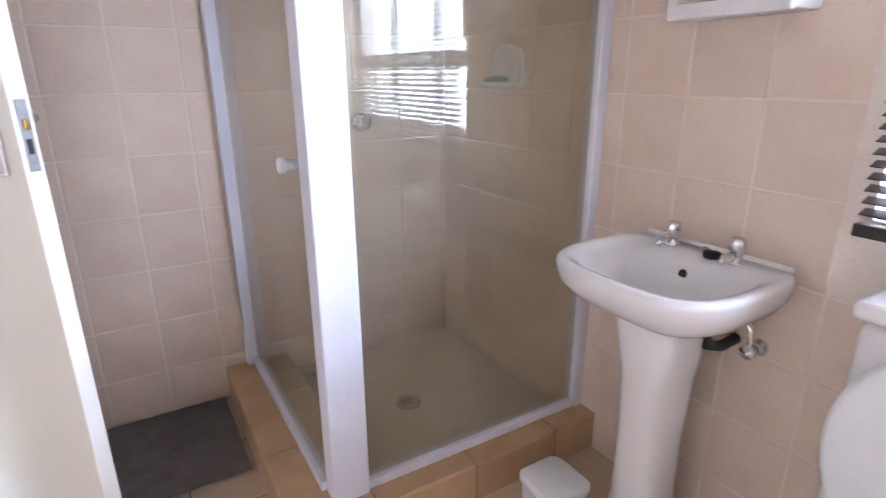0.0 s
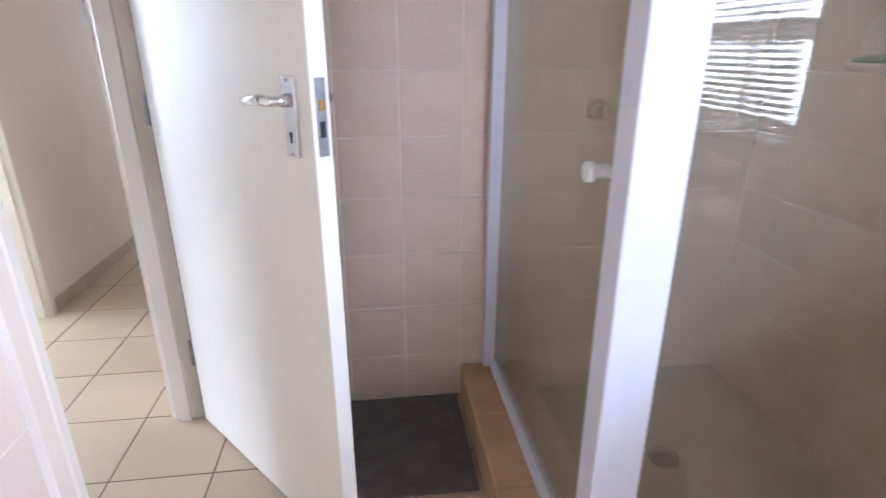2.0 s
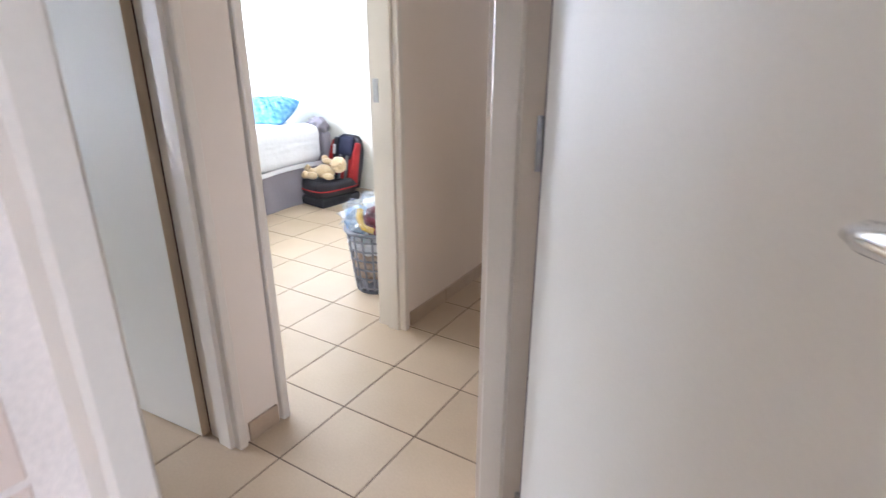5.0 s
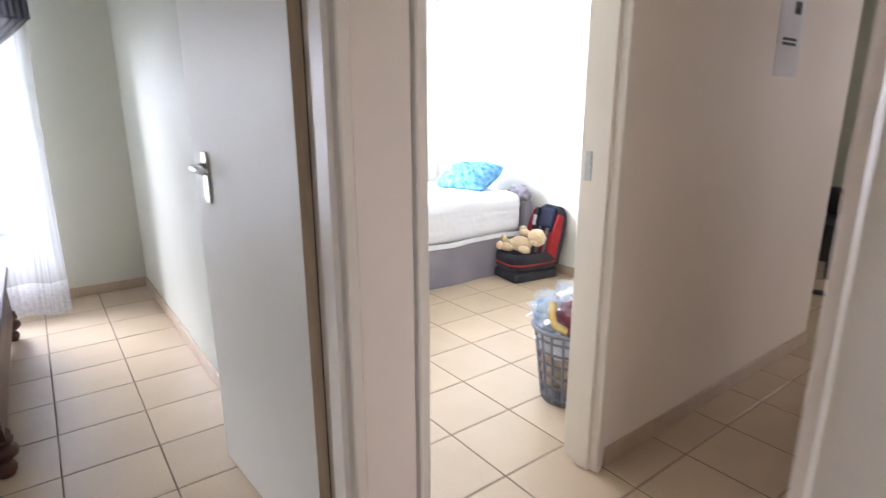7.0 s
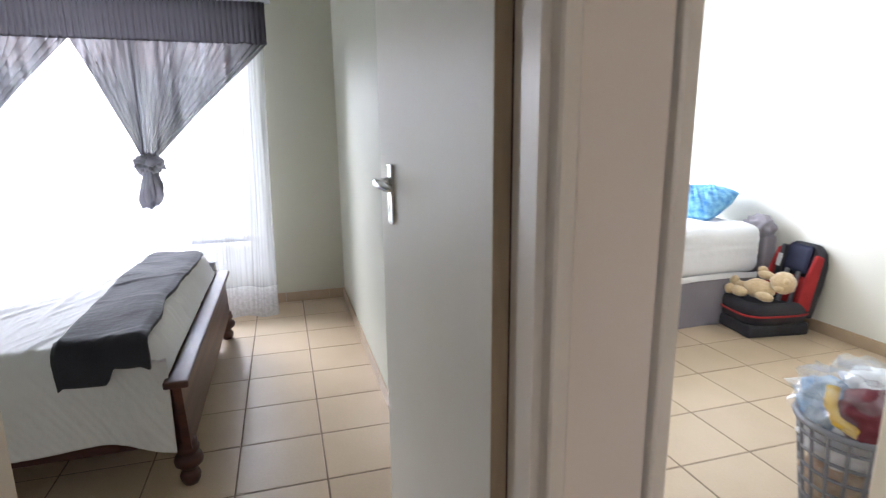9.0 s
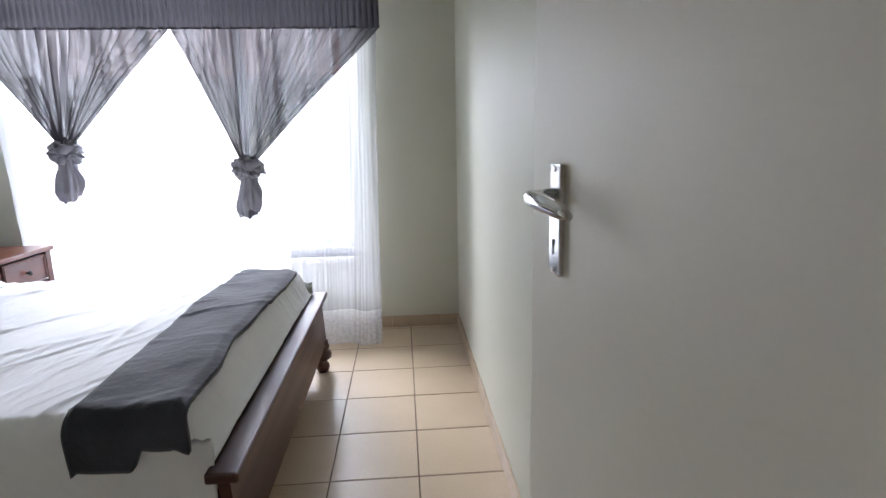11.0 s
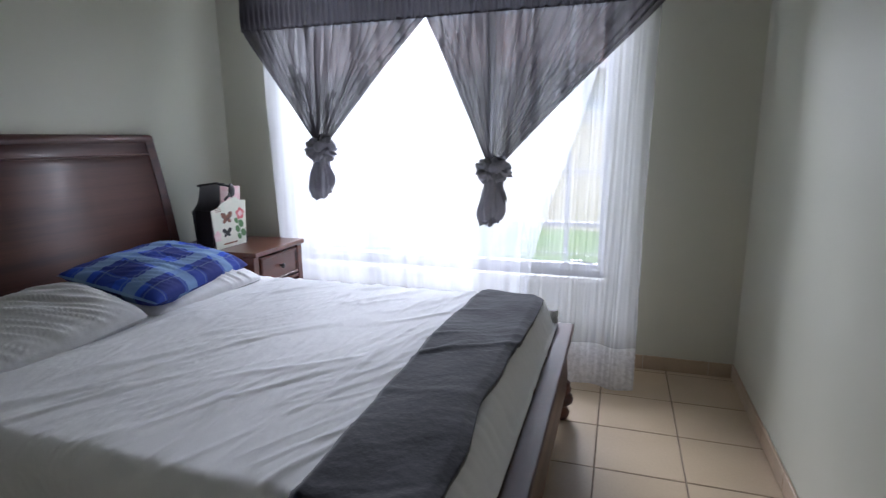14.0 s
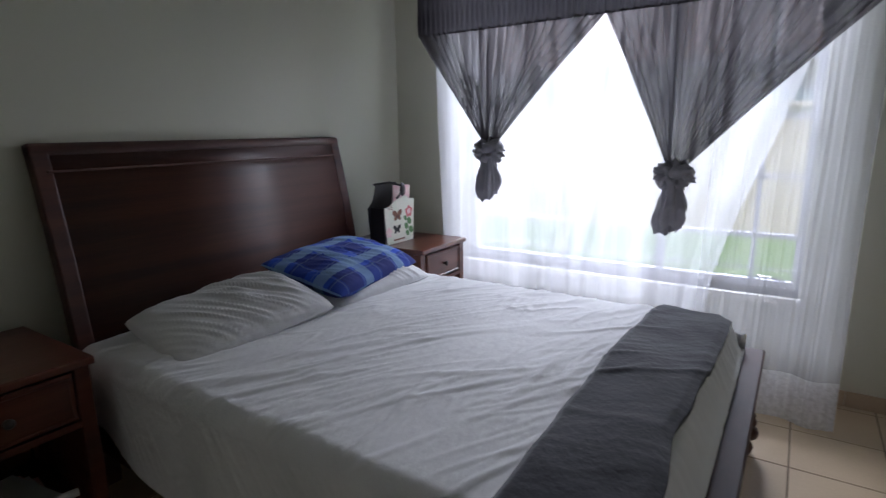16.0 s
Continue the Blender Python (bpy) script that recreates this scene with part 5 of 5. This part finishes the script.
part("cushion", cseat(loft(sq)), SEAT_BLACK, cs, "black padded seat", True)
part("piping", cseat(tube([(0.207 * math.copysign(abs(math.cos(a)) ** 0.55, math.cos(a)), 0.222 * math.copysign(abs(math.sin(a)) ** 0.55, math.sin(a)), 0.132) for a in [2 * math.pi * i / 40 for i in range(41)]], 0.006, 6)), SEAT_RED, cs, "red piping")
shell = extruded([(-0.175, 0.10), (0.175, 0.10), (0.19, 0.30), (0.185, 0.42), (0.15, 0.50), (0.09, 0.535), (-0.09, 0.535), (-0.15, 0.50), (-0.185, 0.42), (-0.19, 0.30)], 1, -0.035, 0.03, 0.015)
part("backrest", cseat(moved(shell, pose(0, 0.165, 0, -11))), SEAT_BLACK, cs)
for sx in (-1, 1):
    wingp = extruded([(-0.115, 0.16), (-0.02, 0.14), (-0.02, 0.47), (-0.07, 0.48), (-0.095, 0.36)], 0, sx * 0.175 - 0.018, sx * 0.175 + 0.018, 0.012)
    part("side_wing", cseat(moved(wingp, pose(0, 0.165, 0, -11))), SEAT_RED, cs)
part("back_pad", cseat(moved(box(-0.13, 0.13, -0.055, -0.03, 0.14, 0.33, 0.02, None, 3), pose(0, 0.165, 0, -11))), SEAT_RED, cs, "red back pad", True)
part("head_pad", cseat(moved(box(-0.100, 0.105, -0.065, -0.03, 0.35, 0.52, 0.03, None, 4), pose(0, 0.165, 0, -11))), SEAT_BLUE, cs, "navy head pad", True)
part("side_pad", cseat(moved(box(-0.150, -0.10, -0.085, -0.04, 0.30, 0.50, 0.015, None, 3), pose(0, 0.165, 0, -11))), SEAT_BLACK, cs)
part("label_patch", cseat(moved(box(-0.145, -0.105, -0.0885, -0.084, 0.36, 0.44, 0.001), pose(0, 0.165, 0, -11))), PAPER, cs, "cream label patch")
for sx in (-0.05, 0.055):
    part("strap", cseat(moved(box(sx - 0.016, sx + 0.016, -0.072, -0.056, 0.15, 0.36, 0.003), pose(0, 0.165, 0, -11))), GREY_PLASTIC, cs)

td = thing("teddy_bear", (-2.14, 2.2, 0.22), "cream plush teddy bear lying in the car seat", "soft toy")
bm = blob((-2.16, 2.21, 0.265), (0.095, 0.065, 0.055), 0.15, 8, 3)
for at, r in (((-2.045, 2.25, 0.325), (0.066, 0.06, 0.062)), ((-2.055, 2.30, 0.355), (0.020, 0.016, 0.02)), ((-2.0, 2.22, 0.345), (0.018, 0.016, 0.018)), ((-2.03, 2.205, 0.30), (0.028, 0.024, 0.022)),
              ((-2.175, 2.27, 0.335), (0.055, 0.028, 0.026)), ((-2.215, 2.285, 0.355), (0.028, 0.026, 0.024)), ((-2.075, 2.16, 0.245), (0.055, 0.03, 0.026)),
              ((-2.265, 2.19, 0.255), (0.055, 0.030, 0.030)), ((-2.310, 2.185, 0.275), (0.026, 0.028, 0.034)), ((-2.225, 2.135, 0.240), (0.058, 0.030, 0.030)), ((-2.275, 2.115, 0.245), (0.026, 0.028, 0.032))):
    joined(bm, blob(at, r, 0.15, 8, 3, at[0]))
part("body", bm, TEDDY, td, "", True)

# laundry basket
lb = thing("laundry_basket", (-0.795, 1.085, 0), "grey plastic lattice laundry basket behind the door frame", "basket")
BC = (-0.780, 1.085)
basket_things = [lb]


def basket_r(z):
    return 0.115 + 0.045 * z / 0.36


part("floor_plate", lathe([(0.115, 0.0), (0.117, 0.012), (0.0, 0.012)], (*BC, 0), 32), GREY_PLASTIC, lb)
for z in (0.035, 0.09, 0.145, 0.20, 0.255, 0.31):
    ring = [(BC[0] + basket_r(z) * math.cos(a), BC[1] + basket_r(z) * math.sin(a), z) for a in [2 * math.pi * i / 36 for i in range(37)]]
    part("hoop", tube(ring, 0.0055, 6), GREY_PLASTIC, lb)
ring = [(BC[0] + 0.164 * math.cos(a), BC[1] + 0.164 * math.sin(a), 0.355) for a in [2 * math.pi * i / 40 for i in range(41)]]
part("rim", tube(ring, 0.012, 8), GREY_PLASTIC, lb, "", True)
for k in range(18):
    a = 2 * math.pi * k / 18
    part("stave", tube([(BC[0] + basket_r(z) * math.cos(a), BC[1] + basket_r(z) * math.sin(a), z) for z in (0.006, 0.18, 0.355)], 0.006, 6), GREY_PLASTIC, lb)
for nm, at, r, mat, lab in (("cloth", (-0.80, 1.08, 0.15), (0.105, 0.105, 0.11), BEIGE_CLOTH, "brown and cream folded laundry in the basket"), ("cloth", (-0.795, 1.085, 0.285), (0.13, 0.13, 0.09), SHEET, "white laundry in the basket"),
                            ("cloth", (-0.835, 1.02, 0.40), (0.08, 0.08, 0.08), DENIM, "pale blue laundry at the basket top"), ("cloth", (-0.715, 1.03, 0.41), (0.085, 0.08, 0.085), MAROON, "maroon laundry at the basket top"),
                            ("cloth", (-0.79, 1.14, 0.43), (0.10, 0.09, 0.08), SHEET, "white laundry at the basket top")):
    ob = thing(nm, at, lab, "laundry", "laundry in the basket")
    basket_things.append(ob)
    part("fabric", blob(at, r, 0.35, 9, 4, at[0] * 9 + at[2] * 5), mat, ob, "", True)
yb = thing("yellow_cloth", (-0.77, 0.95, 0.40), "yellow edged cloth over the laundry", "cloth")
part("fabric", tube([(-0.80, 0.985, 0.475), (-0.78, 0.955, 0.43), (-0.745, 0.945, 0.395), (-0.69, 0.96, 0.38)], 0.018, 10), YELLOW, yb, "", True)
bg = thing("plastic_bag", (-0.79, 1.08, 0.5), "crumpled clear polythene over the laundry", "plastic bag")
bm = blob((-0.78, 1.085, 0.41), (0.165, 0.165, 0.125), 0.55, 12, 4, 5.0)
bmesh.ops.delete(bm, geom=[v for v in bm.verts if v.co.z < 0.37], context='VERTS')
part("film", bm, CLEAR_BAG, bg)
basket_things += [yb, bg]

for ob in basket_things:
    ob.matrix_basis = Matrix.Translation((-0.83, 1.175, 0)) @ Matrix.Diagonal((0.93, 0.93, 0.93, 1)) @ Matrix.Translation((0.78, -1.085, 0)) @ ob.matrix_basis

# ---- passage ----
for z0, z1, y0, y1 in ((1.325, 1.62, 1.79, 2.0),):
    nt = thing("notice", (-0.44, 1.9, 1.4), "white paper notice taped to the passage wall", "notice")
    sh = part("paper", sheet(lambda u, v: (-0.4385 + 0.003 * math.sin(3 * v) * u, y0 + (y1 - y0) * v, z1 - (z1 - z0) * u), 8, 8, 0.0006), PAPER, nt)
    for k in range(2):
        part("print_bar", box(-0.4375, -0.4345, y0 + 0.045, y1 - 0.05, 1.44 + 0.017 * k, 1.450 + 0.017 * k), INK, sh)
    for k in range(3):
        part("print_bar", box(-0.4375, -0.4345, y0 + 0.12 + 0.02 * k, y0 + 0.125 + 0.02 * k, 1.555, 1.60), INK, sh)

# ---- lounge seen at the end of the passage ----
ch = thing("armchair", (-0.95, 4.2, 0), "black leatherette armchair in the lounge", "armchair")
part("seat", box(-1.35, -0.74, 3.95, 4.55, 0.12, 0.40, 0.05, None, 4), SOFA, ch, "", True)
part("backrest", box(-1.42, -1.18, 3.95, 4.6, 0.30, 0.85, 0.06, None, 4), SOFA, ch, "", True)
part("armrest", box(-1.35, -0.76, 4.52, 4.70, 0.12, 0.60, 0.05, None, 4), SOFA, ch, "", True)
for x in (-1.32, -0.80):
    for y in (3.99, 4.62):
        part("leg", lathe([(0.02, 0), (0.025, 0.12)], (x, y, 0), 10), SOFA, ch)
sd = thing("sandal", (-0.6, 3.6, 0), "dark flat sandal on the lounge floor", "shoe")
part("sole", moved(extruded([(-0.13, -0.035), (0.05, -0.045), (0.13, -0.03), (0.14, 0.0), (0.12, 0.035), (0.0, 0.035), (-0.13, 0.03)], 2, 0.001, 0.02, 0.004), pose(-0.62, 3.60, 0, 0, 0, 20)), SOFA, sd)
part("strap", moved(tube([(0.04, -0.04, 0.018), (0.05, -0.02, 0.05), (0.05, 0.02, 0.05), (0.04, 0.036, 0.018)], 0.008, 8), pose(-0.62, 3.60, 0, 0, 0, 20)), SOFA, sd)

# ---- floor and wall tiles, each a piece of its own ----


def tile_mesh(name, sx, sy, deep, mat, bevel):
    bm = box(-sx / 2, sx / 2, -sy / 2, sy / 2, -deep, 0)
    top = [e for e in bm.edges if all(abs(v.co.z) < 1e-6 for v in e.verts)]
    bmesh.ops.bevel(bm, geom=top, offset=bevel, segments=1, affect='EDGES')
    me = bpy.data.meshes.new(name)
    bm.normal_update()
    bm.to_mesh(me)
    bm.free()
    me.materials.append(mat)
    return me


FLOOR_TILE = tile_mesh("tile", P - 0.005, P - 0.005, 0.008, TILE_FLOOR, 0.0016)
ROOMS = [(-3.64, -0.56, -2.81, 0.0), (-3.64, -0.56, 0.11, 2.56), (-0.56, 0.43, -1.05, 2.70), (0.43, 2.365, -3.05, 0.0), (-1.5, 0.6, 2.61, 4.6)]
cells = {}
for i in range(-13, 9):
    for j in range(-11, 17):
        cx, cy = (i + 0.5) * P, (j + 0.5) * P
        for x0, x1, y0, y1 in ROOMS:
            if x0 - P / 2 < cx < x1 + P / 2 and y0 - P / 2 < cy < y1 + P / 2:
                cells[(i, j)] = (cx, cy)
rng = random.Random(4)
# under the bed, the toilet and the far corners nothing shows: those stay joined
ordered = sorted(cells.values(), key=lambda c: abs(c[0] + 0.6) + 0.8 * abs(c[1] - 0.2))
near, far = ordered[:300], ordered[300:]
for cx, cy in near:
    ob = new("tile", FLOOR_TILE)
    ob.parent = floor
    ob.location = (cx, cy, rng.uniform(-0.0004, 0.0004))
    ob.rotation_euler = (rng.uniform(-0.0012, 0.0012), rng.uniform(-0.0012, 0.0012), rng.choice((0, 1, 2, 3)) * math.pi / 2)
bm = bmesh.new()
for cx, cy in far:
    box(cx - P / 2 + 0.0025, cx + P / 2 - 0.0025, cy - P / 2 + 0.0025, cy + P / 2 - 0.0025, -0.008, 0.0, 0, bm)
if far:
    tagged(part("more_tiles", bm, TILE_FLOOR, floor), kind="stuff")

WALL_TILES = {}


def wall_tiles(parent, axis, face, out, lo, hi, joint, zjoint, top, skip):
    """Square tiles over a wall, cut at its ends. skip(a0, a1, z0, z1): where no tile lies."""
    a0 = joint + math.floor((lo - joint) / Q) * Q
    while a0 < hi - 1e-4:
        a, b = max(a0, lo), min(a0 + Q, hi)
        z0 = zjoint + math.floor((0 - zjoint) / Q) * Q
        while z0 < top - 1e-4:
            za, zb = max(z0, 0.0), min(z0 + Q, top)
            if b - a > 0.02 and zb - za > 0.02 and not skip(a, b, za, zb):
                w, h = round(b - a, 3), round(zb - za, 3)
                me = WALL_TILES.get((w, h))
                if me is None:
                    me = WALL_TILES[(w, h)] = tile_mesh("tile", w - 0.0055, h - 0.0055, 0.007, TILE_WALL, 0.0014)
                ob = new("tile", me)
                ob.parent = parent
                c, zc = (a + b) / 2, (za + zb) / 2
                if axis == 0:
                    ob.matrix_basis = pose(c, face + rng.uniform(-0.0004, 0.0004), zc, 90 * (1 if out < 0 else -1), 0, 0)
                else:
                    ob.matrix_basis = Matrix.Translation((face + rng.uniform(-0.0004, 0.0004), c, zc)) @ Matrix(((0, 0, out, 0), (out, 0, 0, 0), (0, 1, 0, 0), (0, 0, 0, 1)))
            z0 += Q
        a0 += Q


wall_tiles(wall_bn, 0, 0.0, -1, 0.52, EAST, 1.207, 1.142, 2.4, lambda a, b, c, d: False)
wall_tiles(wall_be, 1, EAST, -1, -2.75, 0.0, -1.137, 1.142, 2.2, lambda a, b, c, d: b > BATH_WIN[0] and a < BATH_WIN[1] and d > BATH_WIN[2] and c < BATH_WIN[3])
wall_tiles(wall_bw, 1, 0.485, 1, -2.95, -0.775, -0.785, 1.142, 2.4, lambda a, b, c, d: False)
wall_tiles(wall_bs, 0, -2.95, 1, 0.485, EAST, 1.207, 1.142, 2.4, lambda a, b, c, d: False)
